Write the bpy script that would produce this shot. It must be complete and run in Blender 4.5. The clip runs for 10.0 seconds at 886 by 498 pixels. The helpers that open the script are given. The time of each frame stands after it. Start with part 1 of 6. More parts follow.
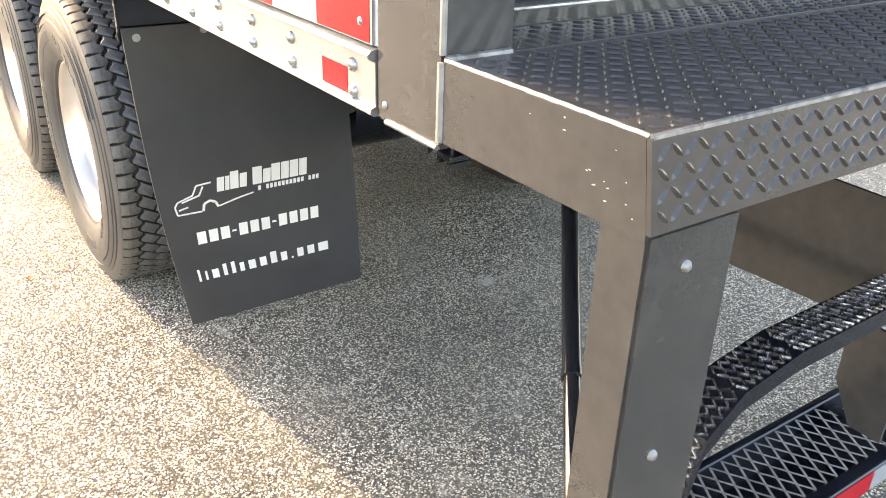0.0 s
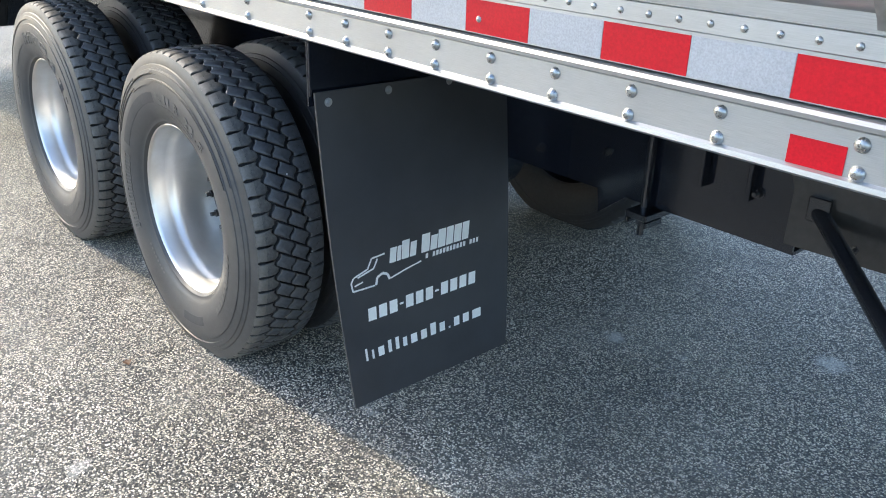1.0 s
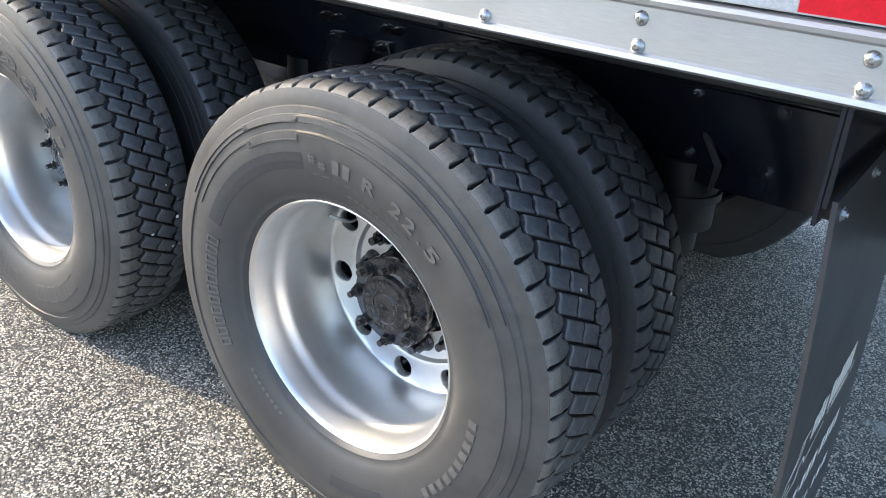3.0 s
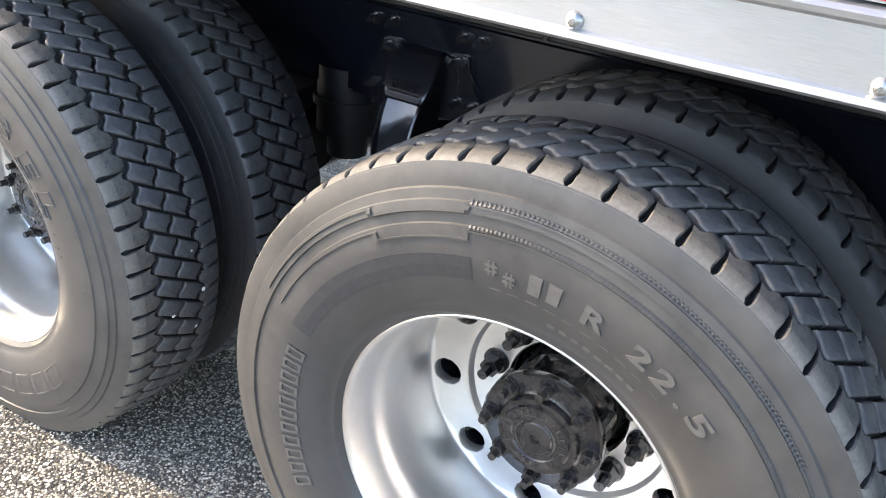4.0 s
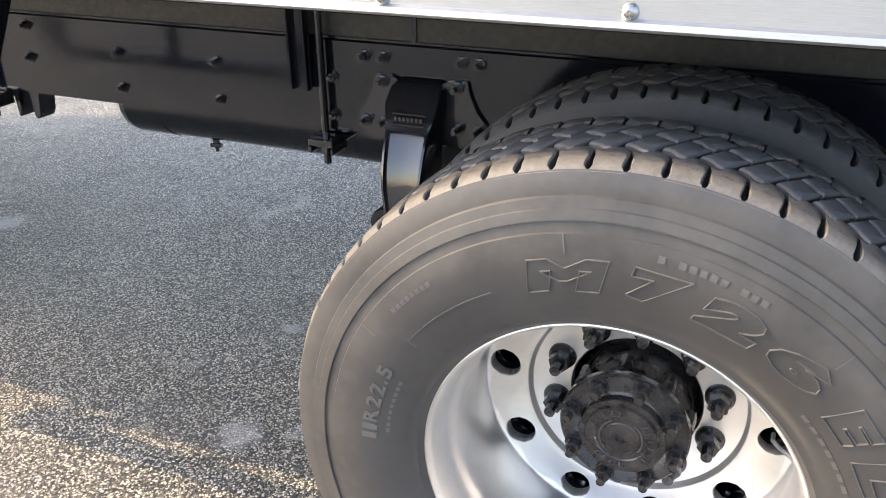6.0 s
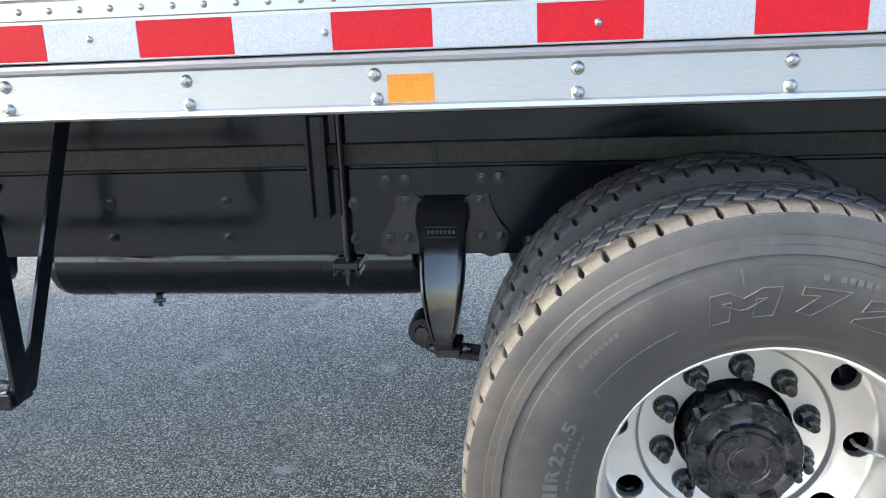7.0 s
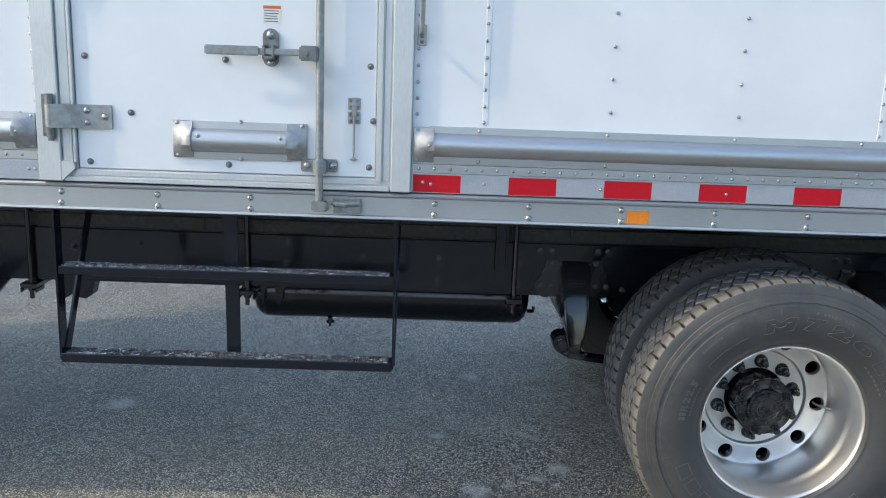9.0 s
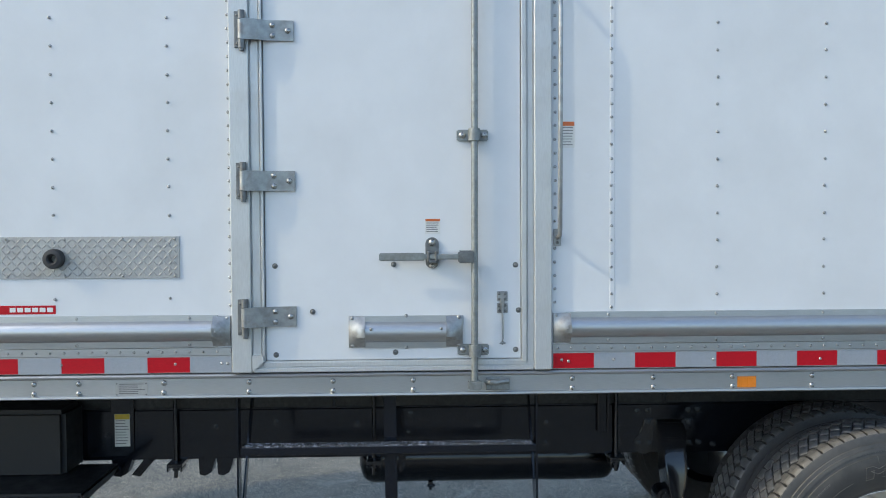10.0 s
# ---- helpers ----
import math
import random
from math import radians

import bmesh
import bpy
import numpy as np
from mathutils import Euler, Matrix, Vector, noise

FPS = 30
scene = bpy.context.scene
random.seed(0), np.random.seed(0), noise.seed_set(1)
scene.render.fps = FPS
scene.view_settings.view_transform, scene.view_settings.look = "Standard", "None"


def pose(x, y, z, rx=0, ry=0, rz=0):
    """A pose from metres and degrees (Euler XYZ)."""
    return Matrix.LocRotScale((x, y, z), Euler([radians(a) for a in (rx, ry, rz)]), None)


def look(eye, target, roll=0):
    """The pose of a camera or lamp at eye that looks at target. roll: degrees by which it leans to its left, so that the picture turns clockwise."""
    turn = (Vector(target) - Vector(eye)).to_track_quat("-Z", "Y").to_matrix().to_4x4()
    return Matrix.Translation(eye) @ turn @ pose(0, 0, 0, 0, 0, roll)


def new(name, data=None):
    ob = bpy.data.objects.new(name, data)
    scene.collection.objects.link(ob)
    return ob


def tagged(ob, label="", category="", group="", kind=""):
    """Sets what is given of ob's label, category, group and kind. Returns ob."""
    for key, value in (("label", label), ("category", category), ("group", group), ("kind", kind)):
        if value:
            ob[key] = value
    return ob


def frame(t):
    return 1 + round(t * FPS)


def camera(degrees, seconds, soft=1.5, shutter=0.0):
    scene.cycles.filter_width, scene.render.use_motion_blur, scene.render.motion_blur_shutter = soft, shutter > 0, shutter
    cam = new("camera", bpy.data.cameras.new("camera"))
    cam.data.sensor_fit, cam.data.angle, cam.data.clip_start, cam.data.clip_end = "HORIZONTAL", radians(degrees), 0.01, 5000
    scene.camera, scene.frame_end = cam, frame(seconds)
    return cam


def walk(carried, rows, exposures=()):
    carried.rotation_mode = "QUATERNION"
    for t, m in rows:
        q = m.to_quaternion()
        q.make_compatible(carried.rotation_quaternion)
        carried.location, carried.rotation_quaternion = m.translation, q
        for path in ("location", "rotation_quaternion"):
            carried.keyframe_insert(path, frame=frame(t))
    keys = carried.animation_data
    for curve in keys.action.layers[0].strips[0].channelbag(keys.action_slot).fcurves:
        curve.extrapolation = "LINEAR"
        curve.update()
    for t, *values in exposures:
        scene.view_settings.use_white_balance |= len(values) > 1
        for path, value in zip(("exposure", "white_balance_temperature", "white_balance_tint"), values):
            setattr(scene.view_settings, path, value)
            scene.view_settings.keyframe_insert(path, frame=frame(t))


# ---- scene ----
cam = camera(56.3, 10.0, soft=1.0)
PATH = [
    (0, (0.072, -0.547, 1.522), (-1.394, 0.489, 0.639), 1.8),
    (0.5, (-0.199, -0.832, 1.537), (-1.631, 0.284, 0.698), 1.8),
    (1, (-0.53, -1.03, 1.52), (-1.904, 0.18, 0.715), 1.7),
    (1.5, (-0.911, -1.102, 1.519), (-2.234, 0.163, 0.714), 1.8),
    (2, (-1.273, -1.219, 1.506), (-2.537, 0.09, 0.677), 1.7),
    (2.2, (-1.415, -1.241, 1.5), (-2.639, 0.098, 0.656), 1.9),
    (3.3, (-2.217, -0.979, 1.438), (-3.205, 0.498, 0.52), 4.0),
    (3.5, (-2.354, -0.958, 1.435), (-3.297, 0.541, 0.505), 4.6),
    (4, (-2.682, -0.847, 1.402), (-3.54, 0.689, 0.451), 5.9),
    (4.5, (-3.04, -0.784, 1.403), (-3.839, 0.77, 0.43), 6.5),
    (5, (-3.448, -0.829, 1.434), (-4.193, 0.746, 0.453), 5.9),
    (5.5, (-3.841, -0.877, 1.428), (-4.592, 0.702, 0.456), 3.7),
    (6, (-4.18, -0.947, 1.373), (-4.883, 0.709, 0.499), -0.6),
    (6.2, (-4.298, -1.011, 1.355), (-4.906, 0.731, 0.583), -2.0),
    (7.3, (-4.844, -1.437, 1.315), (-5.007, 0.489, 0.801), -2.0),
    (7.5, (-4.925, -1.574, 1.349), (-5.054, 0.349, 0.811), -2.0),
    (8, (-5.131, -1.874, 1.424), (-5.173, 0.036, 0.833), -0.9),
    (8.5, (-5.344, -2.257, 1.552), (-5.321, -0.331, 1.012), 1.2),
    (9, (-5.587, -2.665, 1.668), (-5.556, -0.709, 1.247), 2.1),
    (9.5, (-5.874, -2.881, 1.766), (-5.862, -0.897, 1.516), 1.5),
    (10, (-6.17, -3.081, 1.833), (-6.1, -1.083, 1.768), -0.3),
]
EXPOSURES = [(0.0, 3.0, 8950, 17), (0.6, 2.28, 7000, 12), (1.2, 1.96, 6250, 8), (2.2, 1.95, 6150, 8), (3.3, 2.36, 6600, 12), (4.5, 2.76, 7250, 15), (5.5, 2.64, 7400, 17), (6.2, 2.4, 7350, 17), (7.4, 2.22, 6300, 8), (8.5, 1.62, 6250, 8), (10.0, 1.0, 6150, 5)]
walk(cam, [(t, look(eye, target, roll)) for t, eye, target, roll in PATH], EXPOSURES)

# ---- light ----
SUN_WAY = Vector((0.23, 0.061, -0.180)).normalized()
world = bpy.data.worlds.new("sky")
scene.world = world
world.use_nodes = True
wn = world.node_tree
sky = wn.nodes.new("ShaderNodeTexSky")
sky.sky_type, sky.sun_disc = "NISHITA", False
sky.sun_elevation, sky.sun_rotation = math.asin(-SUN_WAY.z), math.atan2(-SUN_WAY.x, -SUN_WAY.y) % (2 * math.pi)
sky.air_density, sky.dust_density, sky.ozone_density = 1.0, 1.5, 1.2
wn.links.new(sky.outputs[0], wn.nodes["Background"].inputs[0])
wn.nodes["Background"].inputs[1].default_value = 0.15
sun = bpy.data.lights.new("sun", "SUN")
sun.energy, sun.angle, sun.color = 0.93, radians(0.53), (1.0, 0.84, 0.57)
sun_ob = new("sun", sun)
sun_ob.matrix_world = Matrix.Translation((0, 0, 12)) @ SUN_WAY.to_track_quat("-Z", "Y").to_matrix().to_4x4()

# ---- materials ----


def link(nt, a, b):
    nt.links.new(a, b)


def noise_node(nt, coord, scale, detail=4.0, rough=0.55, distortion=0.0):
    n = nt.nodes.new("ShaderNodeTexNoise")
    n.inputs["Scale"].default_value, n.inputs["Detail"].default_value = scale, detail
    n.inputs["Roughness"].default_value, n.inputs["Distortion"].default_value = rough, distortion
    link(nt, coord, n.inputs["Vector"])
    return n.outputs["Fac"]


def ramp_node(nt, fac, stops):
    r = nt.nodes.new("ShaderNodeValToRGB")
    els = r.color_ramp.elements
    while len(els) < len(stops):
        els.new(0.5)
    for el, (p, c) in zip(els, stops):
        el.position, el.color = p, (*c, 1) if isinstance(c, tuple) else (c, c, c, 1)
    link(nt, fac, r.inputs[0])
    return r.outputs[0]


def mix_node(nt, fac, a, b, kind="MIX"):
    m = nt.nodes.new("ShaderNodeMix")
    m.data_type, m.blend_type = "RGBA", kind
    for sock, v in ((m.inputs[0], fac), (m.inputs[6], a), (m.inputs[7], b)):
        if hasattr(v, "is_linked"):
            link(nt, v, sock)
        elif isinstance(v, tuple):
            sock.default_value = (*v, 1)
        else:
            sock.default_value = v
    return m.outputs[2]


def start(name):
    m = bpy.data.materials.new(name)
    m.use_nodes = True
    nt = m.node_tree
    tc = nt.nodes.new("ShaderNodeTexCoord")
    return m, nt, nt.nodes["Principled BSDF"], tc.outputs["Object"]


def surface(name, col, rough=0.5, metal=0.0, grain=(60, 0.15), stain=None, bump=(200, 0.1), rough_var=0.1, coat=0.0, stretch=None):
    """col: base colour; grain: fine noise and how much it darkens; stain: (scale, low, high, colour, amount)."""
    m, nt, bs, co = start(name)
    if stretch:
        mp = nt.nodes.new("ShaderNodeMapping")
        mp.inputs["Scale"].default_value = stretch
        link(nt, co, mp.inputs["Vector"])
        fine = mp.outputs[0]
    else:
        fine = co
    g = noise_node(nt, fine, grain[0], 5)
    dark = tuple(c * (1 - grain[1]) for c in col)
    lite = tuple(min(1, c * (1 + grain[1] * 0.6)) for c in col)
    c = mix_node(nt, ramp_node(nt, g, [(0.3, 0.0), (0.7, 1.0)]), dark, lite)
    r_fac = g
    if stain:
        s = noise_node(nt, co, stain[0], 6, 0.6, 0.4)
        sf = ramp_node(nt, s, [(stain[1], 0.0), (stain[2], stain[4])])
        c = mix_node(nt, sf, c, stain[3])
        r_fac = s
    link(nt, c, bs.inputs["Base Color"])
    mr = nt.nodes.new("ShaderNodeMapRange")
    mr.inputs["From Min"].default_value, mr.inputs["From Max"].default_value = 0.3, 0.7
    mr.inputs["To Min"].default_value, mr.inputs["To Max"].default_value = max(0.02, rough - rough_var), min(1, rough + rough_var)
    link(nt, r_fac, mr.inputs["Value"])
    link(nt, mr.outputs[0], bs.inputs["Roughness"])
    bs.inputs["Metallic"].default_value = metal
    bs.inputs["Coat Weight"].default_value = coat
    bs.inputs["Coat Roughness"].default_value = 0.08
    if bump:
        b = nt.nodes.new("ShaderNodeBump")
        b.inputs["Strength"].default_value, b.inputs["Distance"].default_value = bump[1], 0.002
        link(nt, noise_node(nt, fine, bump[0], 3), b.inputs["Height"])
        link(nt, b.outputs[0], bs.inputs["Normal"])
    return m


SPOTS_PALE = ((-5.34, 1.76, 0.075), (-5.52, 0.97, 0.06), (-5.0, 0.655, 0.09), (-5.10, 0.56, 0.07), (-5.17, 0.67, 0.05), (-7.12, 1.29, 0.12), (-5.36, 0.45, 0.09), (-5.03, 0.51, 0.05),
              (-5.22, 0.51, 0.05), (-1.49, 1.62, 0.09), (-2.09, 1.19, 0.07), (-2.55, -0.55, 0.06), (-3.3, -0.75, 0.07), (-2.2, -0.6, 0.05))


def pale_spots(nt, co):
    """Ragged dried splashes on the ground, as a mask."""
    bend = noise_node(nt, co, 22, 5, 0.65, 0.5)
    last = None
    for x, y, r in SPOTS_PALE:
        off = nt.nodes.new("ShaderNodeVectorMath")
        off.operation = "DISTANCE"
        flat = nt.nodes.new("ShaderNodeVectorMath")
        flat.operation = "MULTIPLY"
        flat.inputs[1].default_value = (1, 1, 0)
        link(nt, co, flat.inputs[0])
        link(nt, flat.outputs[0], off.inputs[0])
        off.inputs[1].default_value = (x, y, 0)
        wob = nt.nodes.new("ShaderNodeMath")
        wob.operation = "MULTIPLY_ADD"
        link(nt, bend, wob.inputs[0])
        wob.inputs[1].default_value = 0.16
        link(nt, off.outputs["Value"], wob.inputs[2])
        one = ramp_node(nt, wob.outputs[0], [(0.06 + r * 0.45, 0.62), (0.06 + r, 0.0)])
        if last is None:
            last = one
        else:
            last = mix_node(nt, 1.0, last, one, "LIGHTEN")
    return last


def make_asphalt():
    m, nt, bs, co = start("worn_asphalt")

    def cells(scale):
        v = nt.nodes.new("ShaderNodeTexVoronoi")
        v.inputs["Scale"].default_value, v.inputs["Randomness"].default_value = scale, 1.0
        link(nt, co, v.inputs["Vector"])
        sep = nt.nodes.new("ShaderNodeSeparateColor")
        link(nt, v.outputs["Color"], sep.inputs[0])
        return v.outputs["Distance"], sep

    dist, sep = cells(150)
    dist2, sep2 = cells(370)
    fine = noise_node(nt, co, 420, 3)
    stone = ramp_node(nt, sep.outputs[0], [(0.0, (0.05, 0.045, 0.035)), (0.30, (0.15, 0.135, 0.106)), (0.62, (0.34, 0.306, 0.240)), (0.86, (0.66, 0.60, 0.478)), (1.0, (0.90, 0.83, 0.69))])
    chip = ramp_node(nt, sep2.outputs[0], [(0.0, (0.03, 0.03, 0.03)), (0.55, (0.12, 0.115, 0.104)), (0.75, (0.33, 0.31, 0.27)), (1.0, (0.60, 0.57, 0.51))])
    gap = ramp_node(nt, dist, [(0.40, 0.0), (0.60, 1.0)])
    c = mix_node(nt, gap, stone, mix_node(nt, 0.35, (0.025, 0.025, 0.026), chip))
    pit = mix_node(nt, 1.0, ramp_node(nt, dist, [(0.40, 0.0), (0.66, 1.0)]), ramp_node(nt, fine, [(0.42, 0.0), (0.56, 1.0)]), "MULTIPLY")
    c = mix_node(nt, pit, c, (0.045, 0.044, 0.043))
    # dust and oil in broad patches
    big = noise_node(nt, co, 1.3, 6, 0.6, 0.5)
    c = mix_node(nt, ramp_node(nt, big, [(0.46, 0.0), (0.70, 0.22)]), c, (0.50, 0.46, 0.385))
    mid = noise_node(nt, co, 5.5, 5, 0.65, 0.8)
    c = mix_node(nt, ramp_node(nt, mid, [(0.32, 0.55), (0.50, 0.0)]), c, (0.085, 0.083, 0.08))
    chalk = noise_node(nt, co, 2.6, 7, 0.7, 1.2)
    c = mix_node(nt, ramp_node(nt, chalk, [(0.62, 0.0), (0.70, 0.5)]), c, (0.58, 0.55, 0.49))
    broad = noise_node(nt, co, 0.75, 4, 0.6, 0.6)
    c = mix_node(nt, ramp_node(nt, broad, [(0.36, 0.45), (0.56, 0.0)]), c, mix_node(nt, 1.0, c, (0.38, 0.38, 0.39), "MULTIPLY"))
    # a few thin cracks
    warp = nt.nodes.new("ShaderNodeMix")
    warp.data_type, warp.blend_type = "RGBA", "ADD"
    warp.inputs[0].default_value = 0.35
    nz = nt.nodes.new("ShaderNodeTexNoise")
    nz.inputs["Scale"].default_value, nz.inputs["Detail"].default_value = 3.0, 6
    link(nt, co, nz.inputs["Vector"])
    link(nt, co, warp.inputs[6])
    link(nt, nz.outputs["Color"], warp.inputs[7])
    ck = nt.nodes.new("ShaderNodeTexVoronoi")
    ck.feature = "DISTANCE_TO_EDGE"
    ck.inputs["Scale"].default_value = 0.55
    link(nt, warp.outputs[2], ck.inputs["Vector"])
    crack = ramp_node(nt, ck.outputs["Distance"], [(0.0, 1.0), (0.0045, 0.0)])
    c = mix_node(nt, mix_node(nt, 1.0, crack, ramp_node(nt, mid, [(0.42, 0.0), (0.55, 0.8)]), "MULTIPLY"), c, (0.03, 0.03, 0.03))
    c = mix_node(nt, pale_spots(nt, co), c, (0.60, 0.58, 0.53))
    link(nt, c, bs.inputs["Base Color"])
    bs.inputs["Roughness"].default_value = 0.5
    bs.inputs["Specular IOR Level"].default_value = 0.4

    def calc(op, x, y, z=None):
        n = nt.nodes.new("ShaderNodeMath")
        n.operation = op
        for sock, v in zip(n.inputs, (x, y, z)):
            if v is None:
                continue
            if hasattr(v, "is_linked"):
                link(nt, v, sock)
            else:
                sock.default_value = v
        return n.outputs[0]

    h1 = calc("MULTIPLY", calc("SUBTRACT", 1.0, dist), calc("ADD", sep.outputs[1], 0.35))
    h2 = calc("MULTIPLY", calc("SUBTRACT", 1.0, dist2), 0.35)
    h = calc("ADD", calc("ADD", h1, h2), calc("MULTIPLY", fine, 0.35))
    b = nt.nodes.new("ShaderNodeBump")
    b.inputs["Strength"].default_value, b.inputs["Distance"].default_value = 1.0, 0.012
    link(nt, h, b.inputs["Height"])
    link(nt, b.outputs[0], bs.inputs["Normal"])
    return m


ASPHALT = make_asphalt()
ALU = surface("mill_aluminium", (0.47, 0.48, 0.49), 0.38, 0.85, (30, 0.12), (3.0, 0.5, 0.75, (0.38, 0.38, 0.37), 0.4), (90, 0.05), 0.08, stretch=(1, 8, 40))
ALU_DULL = surface("dull_aluminium", (0.42, 0.42, 0.41), 0.5, 0.6, (40, 0.14), (9.0, 0.5, 0.72, (0.28, 0.26, 0.22), 0.45), (120, 0.06), 0.1, stretch=(12, 8, 1))
POLISHED = surface("polished_wheel_aluminium", (0.74, 0.725, 0.70), 0.42, 0.95, (9, 0.05), (7, 0.45, 0.70, (0.60, 0.575, 0.53), 0.55), (60, 0.05), 0.06)
WHITE = surface("white_body_panel", (0.70, 0.71, 0.72), 0.36, 0.0, (5, 0.04), (1.6, 0.5, 0.8, (0.57, 0.58, 0.58), 0.45), (9, 0.06), 0.06)
GALV = surface("galvanised_steel", (0.36, 0.365, 0.36), 0.44, 0.7, (35, 0.24), (18, 0.52, 0.70, (0.22, 0.17, 0.13), 0.5), (130, 0.08), 0.1)
WORN_EDGE = surface("worn_weld_steel", (0.25, 0.25, 0.245), 0.45, 0.5, (70, 0.35), (40, 0.48, 0.62, (0.07, 0.068, 0.064), 0.7), (130, 0.15), 0.1)
DARK_STEEL = surface("dark_worn_steel", (0.19, 0.195, 0.195), 0.45, 0.6, (60, 0.25), (25, 0.5, 0.7, (0.13, 0.11, 0.09), 0.5), (160, 0.1), 0.1)
JAMB = surface("pale_frame_aluminium", (0.56, 0.57, 0.57), 0.42, 0.45, (30, 0.10), (5.0, 0.48, 0.72, (0.44, 0.44, 0.42), 0.5), (90, 0.05), 0.08, stretch=(20, 8, 1))
ROD = surface("weathered_grey_steel", (0.27, 0.285, 0.28), 0.42, 0.5, (60, 0.2), (25, 0.5, 0.7, (0.19, 0.18, 0.165), 0.5), (160, 0.1), 0.1)
RIVET = surface("rivet_aluminium", (0.40, 0.40, 0.39), 0.30, 0.85, (150, 0.15), None, None, 0.08)
BLACK = surface("black_chassis_paint", (0.006, 0.008, 0.013), 0.14, 0.0, (24, 0.3), (5.0, 0.55, 0.80, (0.018, 0.020, 0.025), 0.35), (14, 0.06), 0.07, coat=0.1)
BLACK.node_tree.nodes["Principled BSDF"].inputs["Specular IOR Level"].default_value = 0.5
BLACK_GLOSS = surface("glossy_black_casting", (0.014, 0.015, 0.018), 0.14, 0.0, (60, 0.3), (22, 0.6, 0.78, (0.06, 0.055, 0.05), 0.3), (60, 0.12), 0.06, coat=0.6)
GREY_PAINT = surface("glossy_grey_black_paint", (0.050, 0.047, 0.044), 0.18, 0.0, (40, 0.15), (6, 0.5, 0.78, (0.105, 0.094, 0.08), 0.4), (12, 0.08), 0.08, coat=0.7)
TAIL = surface("glossy_dark_frame_paint", (0.030, 0.029, 0.028), 0.17, 0.0, (40, 0.2), (7, 0.5, 0.75, (0.055, 0.05, 0.044), 0.4), (14, 0.08), 0.06, coat=0.15)
SCUFF = surface("scuffed_spacer", (0.016, 0.017, 0.018), 0.6, 0.0, (55, 0.6), (34, 0.52, 0.64, (0.045, 0.043, 0.042), 0.6), (120, 0.4), 0.1)
# Paler tone for light caught on block edges; also the dusty lug tops.
TREAD_EDGE = surface("dusty_lug_and_edge_light_rubber", (0.105, 0.101, 0.095), 0.5, 0.0, (120, 0.3), (40, 0.5, 0.7, (0.07, 0.07, 0.07), 0.6), (320, 0.12), 0.1)
TREAD = surface("tread_rubber", (0.090, 0.093, 0.099), 0.42, 0.0, (90, 0.25), (26, 0.5, 0.72, (0.095, 0.093, 0.090), 0.5), (320, 0.12), 0.1)
SIDEWALL = surface("dusty_sidewall_rubber", (0.050, 0.048, 0.046), 0.46, 0.0, (45, 0.2), (6, 0.38, 0.66, (0.106, 0.098, 0.087), 0.55), (380, 0.10), 0.1)
MARKING = surface("worn_raised_rubber", (0.100, 0.095, 0.088), 0.5, 0.0, (90, 0.2), None, None, 0.1)


def wash_inner_ring(m):
    """Road dust lies on the outer sidewall; the ring next to the rim is cleaner rubber."""
    nt = m.node_tree
    bs = nt.nodes["Principled BSDF"]
    dusty = bs.inputs["Base Color"].links[0].from_socket
    tc = nt.nodes.new("ShaderNodeTexCoord")
    flat = nt.nodes.new("ShaderNodeVectorMath")
    flat.operation = "MULTIPLY"
    flat.inputs[1].default_value = (1, 0, 1)
    link(nt, tc.outputs["Object"], flat.inputs[0])
    far = nt.nodes.new("ShaderNodeVectorMath")
    far.operation = "LENGTH"
    link(nt, flat.outputs[0], far.inputs[0])
    wob = nt.nodes.new("ShaderNodeMath")
    wob.operation = "MULTIPLY_ADD"
    link(nt, noise_node(nt, tc.outputs["Object"], 9, 5), wob.inputs[0])
    wob.inputs[1].default_value = 0.05
    link(nt, far.outputs["Value"], wob.inputs[2])
    keep = ramp_node(nt, wob.outputs[0], [(0.405, 0.52), (0.445, 0.0)])
    link(nt, mix_node(nt, keep, dusty, (0.040, 0.040, 0.041)), bs.inputs["Base Color"])


wash_inner_ring(SIDEWALL)
SHOULDER = surface("scuffed_shoulder_rubber", (0.155, 0.144, 0.127), 0.6, 0.0, (160, 0.18), (40, 0.48, 0.72, (0.080, 0.074, 0.066), 0.5), (260, 0.2), 0.1)
# Black rubber parts; in the tread its darker tone stands in for groove shade.
CLEAN_AND_GROOVE_SHADE = surface("clean_and_groove_shade_rubber", (0.034, 0.034, 0.036), 0.62, 0.0, (70, 0.2), (12, 0.5, 0.75, (0.06, 0.056, 0.05), 0.4), (260, 0.08), 0.08)
DECK = surface("dusty_black_deck", (0.032, 0.032, 0.034), 0.24, 0.0, (60, 0.3), (5, 0.5, 0.7, (0.075, 0.068, 0.058), 0.5), (200, 0.08), 0.1)
FLAP = surface("black_plastic_flap", (0.036, 0.037, 0.041), 0.40, 0.0, (9, 0.15), (2.2, 0.45, 0.8, (0.065, 0.063, 0.06), 0.4), (420, 0.08), 0.08)
HUB = surface("greasy_black_hub", (0.020, 0.020, 0.022), 0.28, 0.1, (60, 0.4), (30, 0.5, 0.7, (0.08, 0.07, 0.06), 0.5), (150, 0.2), 0.12, coat=0.3)
RED = surface("red_reflective_tape", (0.47, 0.004, 0.014), 0.42, 0.0, (260, 0.18), (12, 0.55, 0.8, (0.36, 0.008, 0.018), 0.3), (700, 0.08), 0.05, coat=0.05)
RED.node_tree.nodes["Principled BSDF"].inputs["Specular IOR Level"].default_value = 0.25
